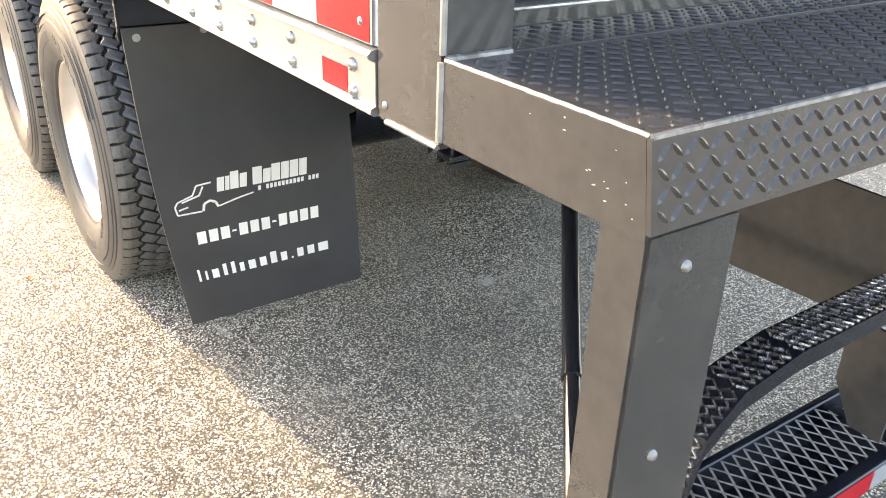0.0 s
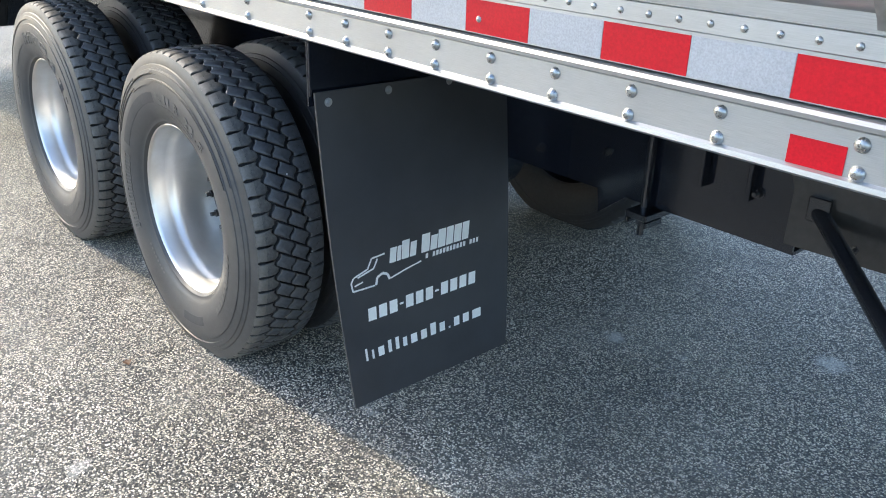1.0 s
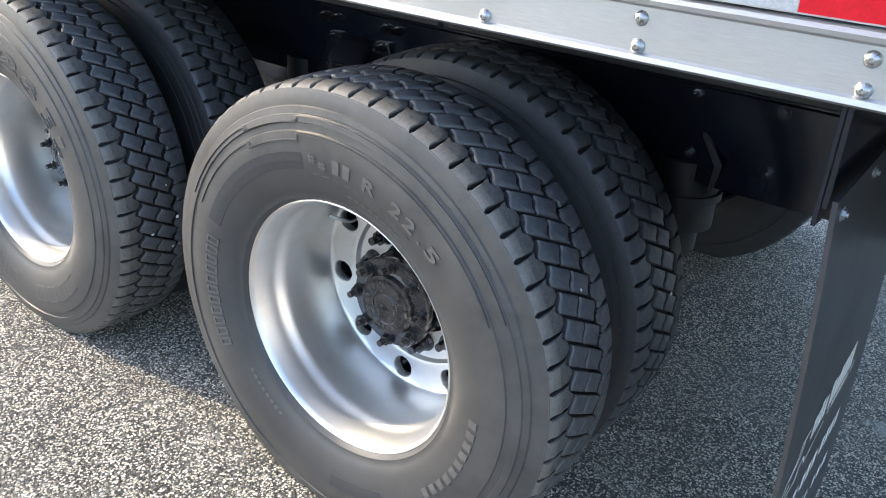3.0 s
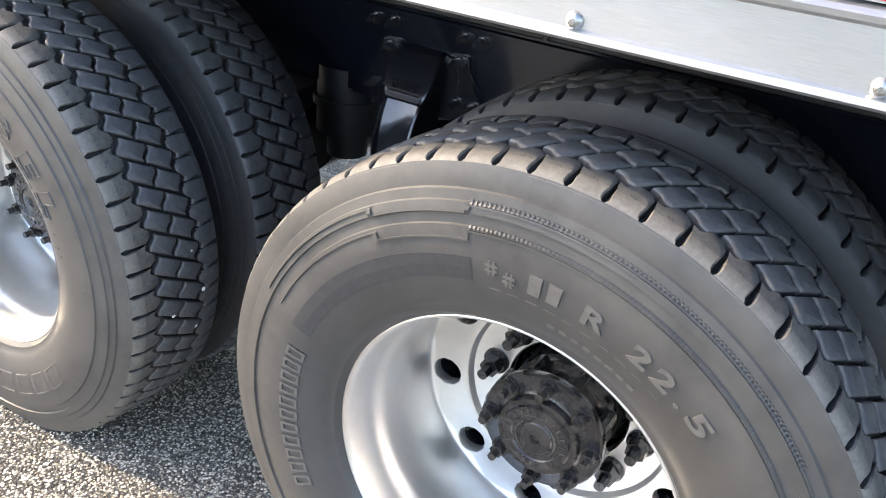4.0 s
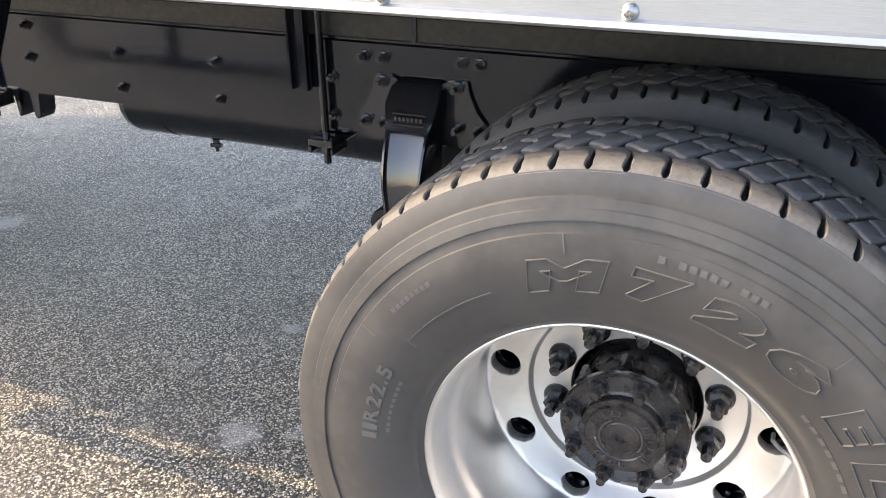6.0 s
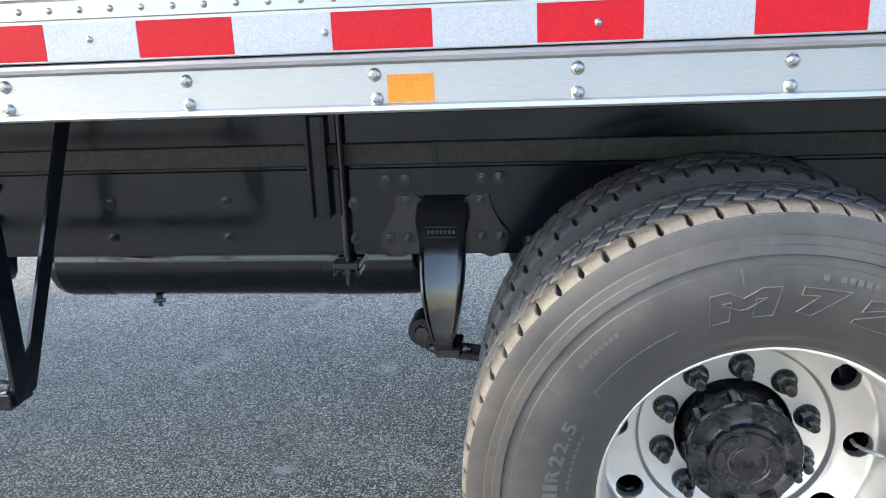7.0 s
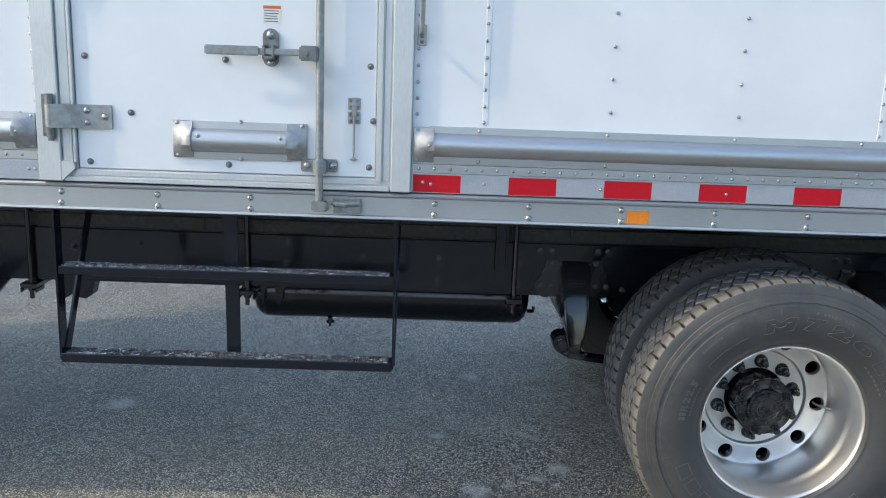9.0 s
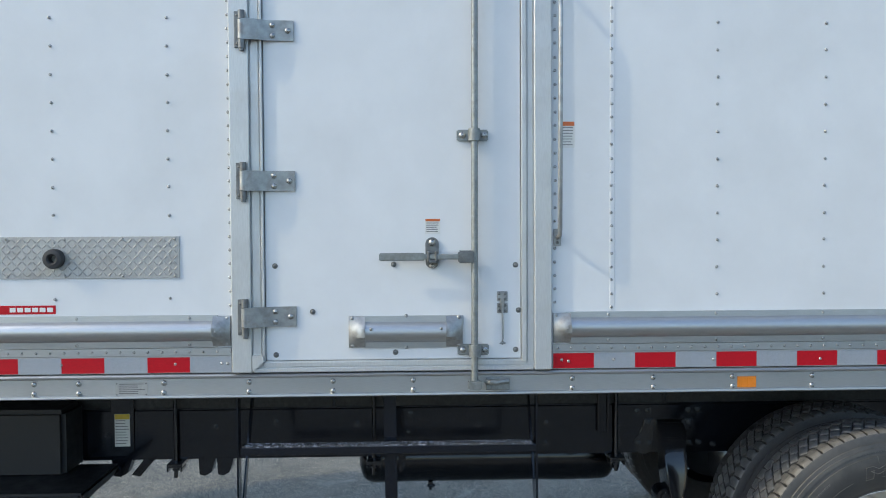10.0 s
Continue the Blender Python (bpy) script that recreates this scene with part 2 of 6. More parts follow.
SILVER_TAPE = surface("silver_reflective_tape", (0.40, 0.425, 0.47), 0.33, 0.35, (330, 0.18), (10, 0.5, 0.8, (0.40, 0.42, 0.45), 0.4), (700, 0.08), 0.06, coat=0.3)
ORANGE = surface("amber_reflector", (0.75, 0.22, 0.012), 0.28, 0.0, (260, 0.14), None, (600, 0.1), 0.05, coat=0.4)
PRINT = surface("white_print", (0.74, 0.74, 0.72), 0.5, 0.0, (90, 0.05), None, None, 0.05)
INK = surface("dark_print", (0.10, 0.10, 0.11), 0.5, 0.0, (90, 0.1), None, None, 0.05)
LABEL = surface("white_label", (0.66, 0.66, 0.63), 0.45, 0.0, (60, 0.06), None, None, 0.05)
LABEL_ORANGE = surface("orange_label_header", (0.55, 0.13, 0.03), 0.45, 0.0, (60, 0.08), None, None, 0.05)
LABEL_YELLOW = surface("yellow_label_header", (0.62, 0.44, 0.04), 0.45, 0.0, (60, 0.08), None, None, 0.05)
RESIDUE = surface("sticker_residue", (0.50, 0.48, 0.43), 0.7, 0.1, (70, 0.3), (60, 0.45, 0.6, (0.33, 0.30, 0.25), 0.8), (150, 0.2), 0.1)
LEAF = surface("dry_leaf", (0.13, 0.065, 0.03), 0.7, 0.0, (90, 0.3), None, (200, 0.3), 0.1)
# Bright steel broken up by black noise puts glints into the grip's colour.
GRIP = surface("glint_speckled_grip_steel", (0.62, 0.62, 0.64), 0.22, 0.8, (260, 0.3), (70, 0.41, 0.52, (0.03, 0.03, 0.032), 0.85), None, 0.1)
HUB_WORN = surface("worn_hub_marks", (0.07, 0.066, 0.06), 0.4, 0.1, (90, 0.3), None, None, 0.1)
FAR_DARK = surface("dull_black_paint", (0.012, 0.013, 0.015), 0.5, 0.0, (20, 0.2), None, None, 0.1)

# ---- builders ----
TRUCK = new("box_truck")
TRUCK.location = (-4.6, 1.25, 0)
tagged(TRUCK, "white aluminium box truck with dual rear wheels parked on asphalt", "truck")


def part(name, bm, material, parent=TRUCK, label="", smooth=False, kind=""):
    me = bpy.data.meshes.new(name)
    bm.normal_update()
    bm.to_mesh(me)
    bm.free()
    for mt in material if isinstance(material, (list, tuple)) else [material]:
        me.materials.append(mt)
    if smooth:
        me.polygons.foreach_set("use_smooth", [True] * len(me.polygons))
        me.set_sharp_from_angle(angle=radians(35))
    ob = new(name, me)
    if parent:
        ob.parent = parent
        if parent is TRUCK:
            ob.matrix_parent_inverse = Matrix.Translation(-TRUCK.location)
    tagged(ob, label=label, kind=kind)
    return ob


def split_parts(name, bm, material, parent=TRUCK, label="", smooth=False):
    """Each piece of bm becomes a part of its own; pieces that touch stay together."""
    bm.verts.ensure_lookup_table()
    seen, groups = set(), []
    for v in bm.verts:
        if v in seen:
            continue
        pile, isle = [v], []
        seen.add(v)
        while pile:
            w = pile.pop()
            isle.append(w)
            for e in w.link_edges:
                o = e.other_vert(w)
                if o not in seen:
                    seen.add(o)
                    pile.append(o)
        lo = Vector([min(w.co[k] for w in isle) for k in range(3)])
        hi = Vector([max(w.co[k] for w in isle) for k in range(3)])
        groups.append([lo, hi, isle])
    merged = []
    for lo, hi, isle in groups:
        for g in merged:
            if all(lo[k] <= g[1][k] + 0.0006 and hi[k] >= g[0][k] - 0.0006 for k in range(3)):
                g[2] += isle
                g[0] = Vector([min(g[0][k], lo[k]) for k in range(3)])
                g[1] = Vector([max(g[1][k], hi[k]) for k in range(3)])
                break
        else:
            merged.append([lo, hi, isle])
    made = []
    for lo, hi, isle in merged:
        b = bmesh.new()
        where = {w: b.verts.new(w.co) for w in isle}
        for f in {f for w in isle for f in w.link_faces}:
            b.faces.new([where[w] for w in f.verts])
        made.append(part(name, b, material, parent, label, smooth))
    bm.free()
    return made


def share(src, parent, m, name=None):
    """One more object on the same mesh, at m in the parent's space."""
    ob = new(name or src.name.split(".")[0], src.data if hasattr(src, "data") else src)
    ob.parent = parent
    if parent is TRUCK:
        ob.matrix_parent_inverse = Matrix.Translation(-TRUCK.location)
    ob.matrix_basis = m
    return ob


def block(bm, x0, x1, y0, y1, z0, z1, bev=0.0, seg=1):
    vs = [bm.verts.new((x, y, z)) for x in (x0, x1) for y in (y0, y1) for z in (z0, z1)]
    fs = [bm.faces.new([vs[i] for i in q]) for q in ((0, 1, 3, 2), (4, 6, 7, 5), (0, 4, 5, 1), (2, 3, 7, 6), (0, 2, 6, 4), (1, 5, 7, 3))]
    if bev:
        es = list({e for f in fs for e in f.edges})
        bmesh.ops.bevel(bm, geom=es, offset=bev, segments=seg, affect="EDGES", clamp_overlap=True)
    return vs


def strip(bm, pts, x0, x1):
    """A closed outline of (y, z) drawn out along x."""
    a = [bm.verts.new((x0, y, z)) for y, z in pts]
    b = [bm.verts.new((x1, y, z)) for y, z in pts]
    n = len(pts)
    for i in range(n):
        bm.faces.new((a[i], a[(i + 1) % n], b[(i + 1) % n], b[i]))
    bm.faces.new(a[::-1])
    bm.faces.new(b)


def plate(bm, pts, y0, y1):
    """A closed outline of (x, z) with a thickness from y0 to y1."""
    a = [bm.verts.new((x, y0, z)) for x, z in pts]
    b = [bm.verts.new((x, y1, z)) for x, z in pts]
    n = len(pts)
    for i in range(n):
        bm.faces.new((a[i], a[(i + 1) % n], b[(i + 1) % n], b[i]))
    bm.faces.new(a[::-1])
    bm.faces.new(b)


def rod(bm, p, q, r, n=12, r2=None):
    p, q = Vector(p), Vector(q)
    turn = (q - p).to_track_quat("Z", "Y").to_matrix()
    r2 = r if r2 is None else r2
    rings = []
    for c, rr in ((p, r), (q, r2)):
        rings.append([bm.verts.new(c + turn @ Vector((rr * math.cos(2 * math.pi * i / n), rr * math.sin(2 * math.pi * i / n), 0))) for i in range(n)])
    for i in range(n):
        j = (i + 1) % n
        bm.faces.new((rings[0][i], rings[0][j], rings[1][j], rings[1][i]))
    bm.faces.new(rings[0][::-1])
    bm.faces.new(rings[1])


def tube(bm, pts, r, n=8):
    """A round bar through points."""
    pts = [Vector(p) for p in pts]
    rings = []
    for i, p in enumerate(pts):
        d = (pts[min(i + 1, len(pts) - 1)] - pts[max(i - 1, 0)]).normalized()
        side = d.cross(Vector((0.3, 0.1, 0.95))).normalized()
        up = side.cross(d)
        rings.append([bm.verts.new(p + r * (side * math.cos(2 * math.pi * k / n) + up * math.sin(2 * math.pi * k / n))) for k in range(n)])
    for a, b in zip(rings, rings[1:]):
        for k in range(n):
            bm.faces.new((a[k], a[(k + 1) % n], b[(k + 1) % n], b[k]))
    bm.faces.new(rings[0][::-1])
    bm.faces.new(rings[-1])
    bmesh.ops.recalc_face_normals(bm, faces=bm.faces)


def turned(bm, prof, n, mat_at=None):
    """A profile of (radius, y) turned round the y axis; angle 0 is up, growing towards +x."""
    rings = []
    for r, y in prof:
        rings.append([bm.verts.new((r * math.sin(2 * math.pi * i / n), y, r * math.cos(2 * math.pi * i / n))) for i in range(n)])
    for k, (a, b) in enumerate(zip(rings, rings[1:])):
        for i in range(n):
            f = bm.faces.new((a[i], b[i], b[(i + 1) % n], a[(i + 1) % n]))
            if mat_at:
                f.material_index = mat_at(k)
    return rings


def dome(bm, c, r, h, n=8, way=(0, -1, 0)):
    """A round rivet head on a face that looks along way."""
    turn = Vector(way).to_track_quat("Z", "Y").to_matrix()
    rings = []
    for k, (f, g) in enumerate(((1.0, 0.0), (0.82, 0.55), (0.42, 0.92))):
        rings.append([bm.verts.new(Vector(c) + turn @ Vector((r * f * math.cos(2 * math.pi * i / n), r * f * math.sin(2 * math.pi * i / n), h * g))) for i in range(n)])
    for a, b in zip(rings, rings[1:]):
        for i in range(n):
            bm.faces.new((a[i], a[(i + 1) % n], b[(i + 1) % n], b[i]))
    bm.faces.new(rings[-1])


def hex_bolt(bm, c, r, h, way=(0, -1, 0), washer=True):
    c, w = Vector(c), Vector(way).normalized()
    if washer:
        rod(bm, c, c + w * h * 0.25, r * 1.45, 14)
    rod(bm, c, c + w * h, r, 6)
    rod(bm, c + w * h * 0.9, c + w * h * 1.7, r * 0.5, 8)

# ---- ground ----


def lie(x):
    """Height of the ground, which falls gently towards the cab."""
    return 0.014 * (x + 4.3)


bm = bmesh.new()
for x, y in ((-400, -400), (400, -400), (400, 400), (-400, 400)):
    bm.verts.new((x, y, lie(x)))
bm.faces.new(bm.verts)
ground = part("ground", bm, ASPHALT, None)
tagged(ground, "worn coarse asphalt with pale dust and thin cracks", "ground", kind="structure")

# ---- box body ----
Z_TOP, X_REAR, X_FRONT, WIDE = 3.86, -0.866, -8.85, 2.5
DOOR_L, DOOR_R = -6.842, -5.658

# lower side rail, a long extrusion with two lips
bm = bmesh.new()
strip(bm, [(0.0, 1.199), (-0.007, 1.196), (-0.008, 1.189), (-0.003, 1.185), (0.03, 1.185), (0.05, 1.19), (0.05, 1.274), (0.008, 1.276), (-0.007, 1.274), (-0.012, 1.269), (-0.011, 1.263), (0.0, 1.258)], X_FRONT, X_REAR - 0.004)
side_rail = part("side_rail", bm, ALU, label="bare aluminium lower side rail", smooth=True)
bm = bmesh.new()
dome(bm, (0, 0, 0), 0.0108, 0.0075, 12)
rod(bm, (0, -0.0066, 0), (0, -0.0080, 0), 0.0032, 8)
first = part("rivet", bm, RIVET, side_rail, smooth=True)
first.location = (-0.931, -0.0003, 1.243)
PAIRS = [-0.931, -1.127, -1.281, -1.436, -1.587, -1.738, -1.885, -2.036, -2.179, -2.466, -2.713, -3.022, -3.329, -3.588, -3.792, -4.046, -4.354,
         -4.66, -4.966, -5.27, -5.579, -6.176, -6.476, -6.786, -7.10, -7.41, -7.57, -7.88, -8.19, -8.5]
for i, x in enumerate(PAIRS):
    for z in (1.243, 1.2065):
        if i or z < 1.24:
            share(first, side_rail, pose(x + random.uniform(-0.002, 0.002), -0.0003, z, 0, random.uniform(0, 60), 0))

# wall panels, with an opening for the side door
def wall_piece(x0, x1, z0, z1, name="wall_panel"):
    b = bmesh.new()
    block(b, x0, x1, 0.004, 0.045, z0, z1, 0.002)
    return part(name, b, WHITE, label="white painted side wall panel")


wall_rear = wall_piece(DOOR_R, X_REAR - 0.004, 1.278, Z_TOP)
wall_front = wall_piece(X_FRONT, DOOR_L, 1.278, Z_TOP)
wall_over = wall_piece(DOOR_L, DOOR_R, 3.42, Z_TOP)


def sheet_lap(wall, x, w=0.018):
    b = bmesh.new()
    block(b, x, x + w, 0.0022, 0.006, 1.50, Z_TOP - 0.05, 0.001)
    part("sheet_lap", b, WHITE, wall)


def rivet_column(wall, x, z0, z1, step, r=0.0062):
    b = bmesh.new()
    z = z0
    while z < z1:
        dome(b, (x + random.uniform(-0.0012, 0.0012), 0.002, z + random.uniform(-0.0015, 0.0015)), r, 0.0042, 8)
        z += step
    part("rivet_column", b, RIVET, wall, smooth=True, kind="stuff")


for x in (-5.435, -4.163, -2.893, -1.62):
    sheet_lap(wall_rear, x)
    rivet_column(wall_rear, x + 0.006, 1.51, 2.9, 0.0508)
for x in (-5.028, -4.617, -3.74, -3.32, -2.46, -2.04, -1.2):
    rivet_column(wall_rear, x, 1.558, 2.9, 0.1016)
rivet_column(wall_rear, DOOR_R + 0.016, 1.53, 2.9, 0.0508)
rivet_column(wall_front, DOOR_L - 0.008, 1.53, 2.9, 0.0508)
for x in (-7.070, -7.490, -8.32, -8.74):
    rivet_column(wall_front, x, 1.557, 2.9, 0.1027)
sheet_lap(wall_front, -7.9)
rivet_column(wall_front, -7.894, 1.51, 2.9, 0.0508)

# lower flange under the rub rail, with its row of small rivets, and the tape band
for wall, x0, x1 in ((wall_rear, DOOR_R + 0.006, X_REAR - 0.01), (wall_front, X_FRONT, DOOR_L - 0.006)):
    b = bmesh.new()
    strip(b, [(0.004, 1.280), (-0.001, 1.280), (-0.001, 1.343), (-0.0035, 1.345), (-0.0035, 1.372), (0.004, 1.373)], x0, x1)
    part("lower_flange", b, ALU, wall)
    b = bmesh.new()
    x = x0 + 0.02
    while x < x1:
        dome(b, (x, -0.0035, 1.358), 0.0058, 0.004, 8)
        x += 0.0508
    part("flange_rivets", b, RIVET, wall, smooth=True, kind="stuff")
    # rub rail
    b = bmesh.new()
    prof = [(0.003, 1.376), (-0.006, 1.376), (-0.007, 1.398)]
    for k in range(9):
        a = radians(-80 + 160 * k / 8)
        prof.append((-0.008 - 0.026 * math.cos(a), 1.435 + 0.035 * math.sin(a)))
    prof += [(-0.007, 1.473), (-0.006, 1.494), (0.003, 1.494)]
    strip(b, prof, x0 + (0.05 if wall is wall_rear else 0), x1 - 0.05)
    rub = part("rub_rail", b, ALU, wall, "half-round aluminium rub rail", smooth=True)
    b = bmesh.new()
    for z in (1.386, 1.484):
        x = x0 + 0.21
        while x < x1 - 0.1:
            dome(b, (x, -0.0065, z), 0.0065, 0.0045, 8)
            x += 0.41
    part("rub_rail_rivets", b, RIVET, wall, smooth=True, kind="stuff")
    ends = [(x1, -1)] + ([(x0, 1)] if wall is wall_rear else [])
    for xe, s in ends:
        b = bmesh.new()
        rows = []
        for u in (0.0, 0.3, 0.62, 1.0):
            hgt = 0.006 + 0.030 * min(1, u * 1.45)
            half = 0.040 + 0.010 * u
            rows.append([b.verts.new((xe + s * (0.002 + 0.064 * u), y, z)) for y, z in (
                (0.0, 1.4345 - 0.056), (-0.008, 1.4345 - 0.055), (-0.010 - 0.2 * hgt, 1.4345 - half * 0.82), (-hgt - 0.004, 1.4345 - 0.016),
                (-hgt - 0.004, 1.4345 + 0.016), (-0.010 - 0.2 * hgt, 1.4345 + half * 0.82), (-0.008, 1.4345 + 0.055), (0.0, 1.4345 + 0.056))])
        for ra, rb in zip(rows, rows[1:]):
            for q in range(7):
                b.faces.new((ra[q], ra[q + 1], rb[q + 1], rb[q]) if s > 0 else (ra[q], rb[q], rb[q + 1], ra[q + 1]))
        b.faces.new(rows[0])
        b.faces.new(rows[-1])
        bmesh.ops.recalc_face_normals(b, faces=b.faces)
        for z in (1.387, 1.482):
            dome(b, (xe + s * 0.014, -0.007, z), 0.007, 0.005, 8)
        dome(b, (xe + s * 0.052, -0.036, 1.4345), 0.006, 0.004, 8)
        part("rub_rail_cap", b, GALV, wall, "cast end cap on the rub rail", smooth=True)


# reflective tape, red and silver pieces by turns
def tape(x0, x1, z0, z1, material, name, parent, y=-0.001):
    b = bmesh.new()
    block(b, x0, x1, y - 0.0009, y + 0.0002, z0, z1)
    return part(name, b, material, parent)


x, k = -5.651, 0
while x < X_REAR - 0.02:
    w = 0.1524 if 9 <= k < 23 else 0.1552
    tape(x + 0.001, min(x + w, X_REAR - 0.016), 1.2815, 1.338, RED if k % 2 == 0 else SILVER_TAPE, "red_tape" if k % 2 == 0 else "silver_tape", wall_rear)
    x += w
    k += 1
x, k = -7.001, 0
tape(x, DOOR_L - 0.008, 1.2815, 1.338, SILVER_TAPE, "silver_tape", wall_front)
while x > -9.1:
    x -= 0.1565
    tape(x + 0.001, x + 0.1565, 1.2815, 1.338, RED if k % 2 == 0 else SILVER_TAPE, "red_tape" if k % 2 == 0 else "silver_tape", wall_front)
    k += 1
b = bmesh.new()
for x in (-5.618, -5.592, -5.42, -5.04, -4.63, -3.7, -2.86, -2.3, -1.9, -1.62, -0.905):
    dome(b, (x, -0.0019, 1.311 + random.uniform(-0.006, 0.006)), 0.0062, 0.0042, 8)
for x in (-6.862, -6.884, -7.055, -7.47):
    dome(b, (x, -0.0019, 1.313), 0.0058, 0.004, 8)
split_parts("tape_rivet", b, RIVET, wall_rear, smooth=True)
tape(-1.023, -0.947, 1.199, 1.2365, RED, "red_tape", side_rail, 0.0)
tape(-4.948, -4.876, 1.2005, 1.2425, ORANGE, "amber_reflector", side_rail, 0.0)
tape(-3.726, -3.664, 1.2115, 1.2435, RESIDUE, "sticker_residue", side_rail, 0.0002)
plate_ob = tape(-7.275, -7.158, 1.196, 1.2475, ALU_DULL, "data_plate", side_rail, -0.0006)
b = bmesh.new()
for i in range(6):
    block(b, -7.262, -7.262 + random.choice((0.07, 0.09, 0.095)), -0.0019, -0.0015, 1.2395 - i * 0.007, 1.2420 - i * 0.007)
for x in (-7.270, -7.163):
    for z in (1.201, 1.2425):
        dome(b, (x, -0.0014, z), 0.003, 0.002, 6)
part("data_plate_print", b, INK, side_rail)

# raised tread plate on the front wall, with a round filler grommet
def tread_bars(b, rect, pitch, length, width, high, put, turn=45):
    """Lens-shaped bars by turns at +turn and -turn; put maps (u, v, h) into space."""
    u0, u1, v0, v1 = rect
    nu, nv = int((u1 - u0) / pitch), int((v1 - v0) / pitch)
    for i in range(nu):
        for j in range(nv):
            a = radians(turn if (i + j) % 2 else -turn)
            cu, cv = u0 + (i + 0.5) * (u1 - u0) / nu, v0 + (j + 0.5) * (v1 - v0) / nv
            def at(s, t, h):
                return b.verts.new(put(cu + s * math.cos(a) - t * math.sin(a), cv + s * math.sin(a) + t * math.cos(a), h))
            L, W = length / 2, width / 2
            base = [at(-L, 0, 0), at(-L * 0.4, -W, 0), at(L * 0.4, -W, 0), at(L, 0, 0), at(L * 0.4, W, 0), at(-L * 0.4, W, 0)]
            top = [at(-L * 0.62, 0, high), at(L * 0.62, 0, high)]
            for q in ((0, 1, top[0]), (5, 0, top[0]), (2, 3, top[1]), (3, 4, top[1])):
                b.faces.new((base[q[0]], base[q[1]], q[2]))
            b.faces.new((base[1], base[2], top[1], top[0]))
            b.faces.new((base[4], base[5], top[0], top[1]))


b = bmesh.new()
block(b, -8.05, -7.034, -0.0005, 0.004, 1.632, 1.786, 0.0008)
tread = part("tread_plate", b, ALU_DULL, wall_front, "aluminium tread plate riveted to the wall")
b = bmesh.new()
tread_bars(b, (-8.045, -7.04, 1.637, 1.781), 0.0180, 0.0215, 0.0056, 0.0026, lambda u, v, h: (u, -0.0005 - h, v))
bmesh.ops.recalc_face_normals(b, faces=b.faces)
part("tread_pattern", b, ALU_DULL, tread, smooth=False, kind="stuff")
b = bmesh.new()
for x in (-7.05, -7.24, -7.45, -7.66):
    for z in (1.641, 1.777):
        dome(b, (x, -0.001, z), 0.0055, 0.004, 8)
split_parts("tread_plate_rivet", b, RIVET, wall_front, smooth=True)
b = bmesh.new()
turned(b, [(0.014, 0.0), (0.014, -0.030), (0.020, -0.036), (0.033, -0.033), (0.036, -0.024), (0.036, -0.001)], 24)
g = part("rubber_grommet", b, CLEAN_AND_GROOVE_SHADE, wall_front, "round black rubber grommet", smooth=True)
g.location = (-7.484, -0.0005, 1.706)
# maker's badge: a red plate with plain white shapes
b = bmesh.new()
block(b, -7.70, -7.488, 0.0025, 0.004, 1.502, 1.534)
badge = part("maker_badge", b, RED, wall_front, "small red badge with plain white marks")
b = bmesh.new()
for i in range(6):
    block(b, -7.654 + i * 0.027, -7.654 + i * 0.027 + 0.021, 0.0018, 0.0026, 1.510, 1.526)
split_parts("badge_mark", b, PRINT, wall_front)


def sticker(x0, x1, z0, z1, header, parent, y=0.004, lines=7):
    b = bmesh.new()
    block(b, x0, x1, y - 0.0008, y, z0, z1)
    body = part("warning_label", b, LABEL, parent, "small white warning label with a coloured header")
    h = (z1 - z0) * 0.16
    b = bmesh.new()
    block(b, x0 + 0.001, x1 - 0.001, y - 0.0014, y - 0.0008, z1 - h - 0.001, z1 - 0.001)
    part("label_header", b, header, parent)
    b = bmesh.new()
    for i in range(lines):
        z = z1 - h - 0.006 - i * (z1 - z0 - h - 0.008) / lines
        block(b, x0 + 0.004, x0 + 0.004 + (x1 - x0 - 0.008) * random.uniform(0.7, 1), y - 0.0013, y - 0.0008, z - 0.0026, z)
    part("label_print", b, INK, parent)


sticker(-5.621, -5.568, 2.108, 2.206, LABEL_ORANGE, wall_rear)

# grab bar beside the door
b = bmesh.new()
tube(b, [(-5.634, 0.002, 1.775), (-5.634, -0.036, 1.776), (-5.634, -0.055, 1.784), (-5.634, -0.061, 1.80), (-5.632, -0.061, 2.3), (-5.631, -0.061, 2.610), (-5.631, -0.057, 2.645), (-5.631, -0.040, 2.680), (-5.631, -0.0145, 2.709), (-5.631, 0.002, 2.714)], 0.0085, 10)
grab = part("grab_bar", b, GALV, wall_rear, "bent steel grab bar", smooth=True)
b = bmesh.new()
block(b, -5.648, -5.620, -0.002, 0.004, 1.742, 1.806, 0.002)
part("grab_bar_foot", b, GALV, wall_rear)
b = bmesh.new()
for z in (1.754, 1.771):
    dome(b, (-5.634, -0.002, z), 0.006, 0.005, 8)
split_parts("grab_bar_rivet", b, DARK_STEEL, wall_rear, smooth=True)
# shallow dent pressed into the sheet
b = bmesh.new()
for i, (dx, dz, r) in enumerate(((0.0, 0.0, 0.012), (0.011, 0.006, 0.010), (0.022, 0.012, 0.010), (0.034, 0.021, 0.007))):
    dome(b, (-5.517 + dx, 0.0046, 2.006 + dz), r * 1.5, 0.0013 - 0.0002 * i, 14)
part("wall_dent", b, WHITE, wall_rear, smooth=True, label="shallow dent")

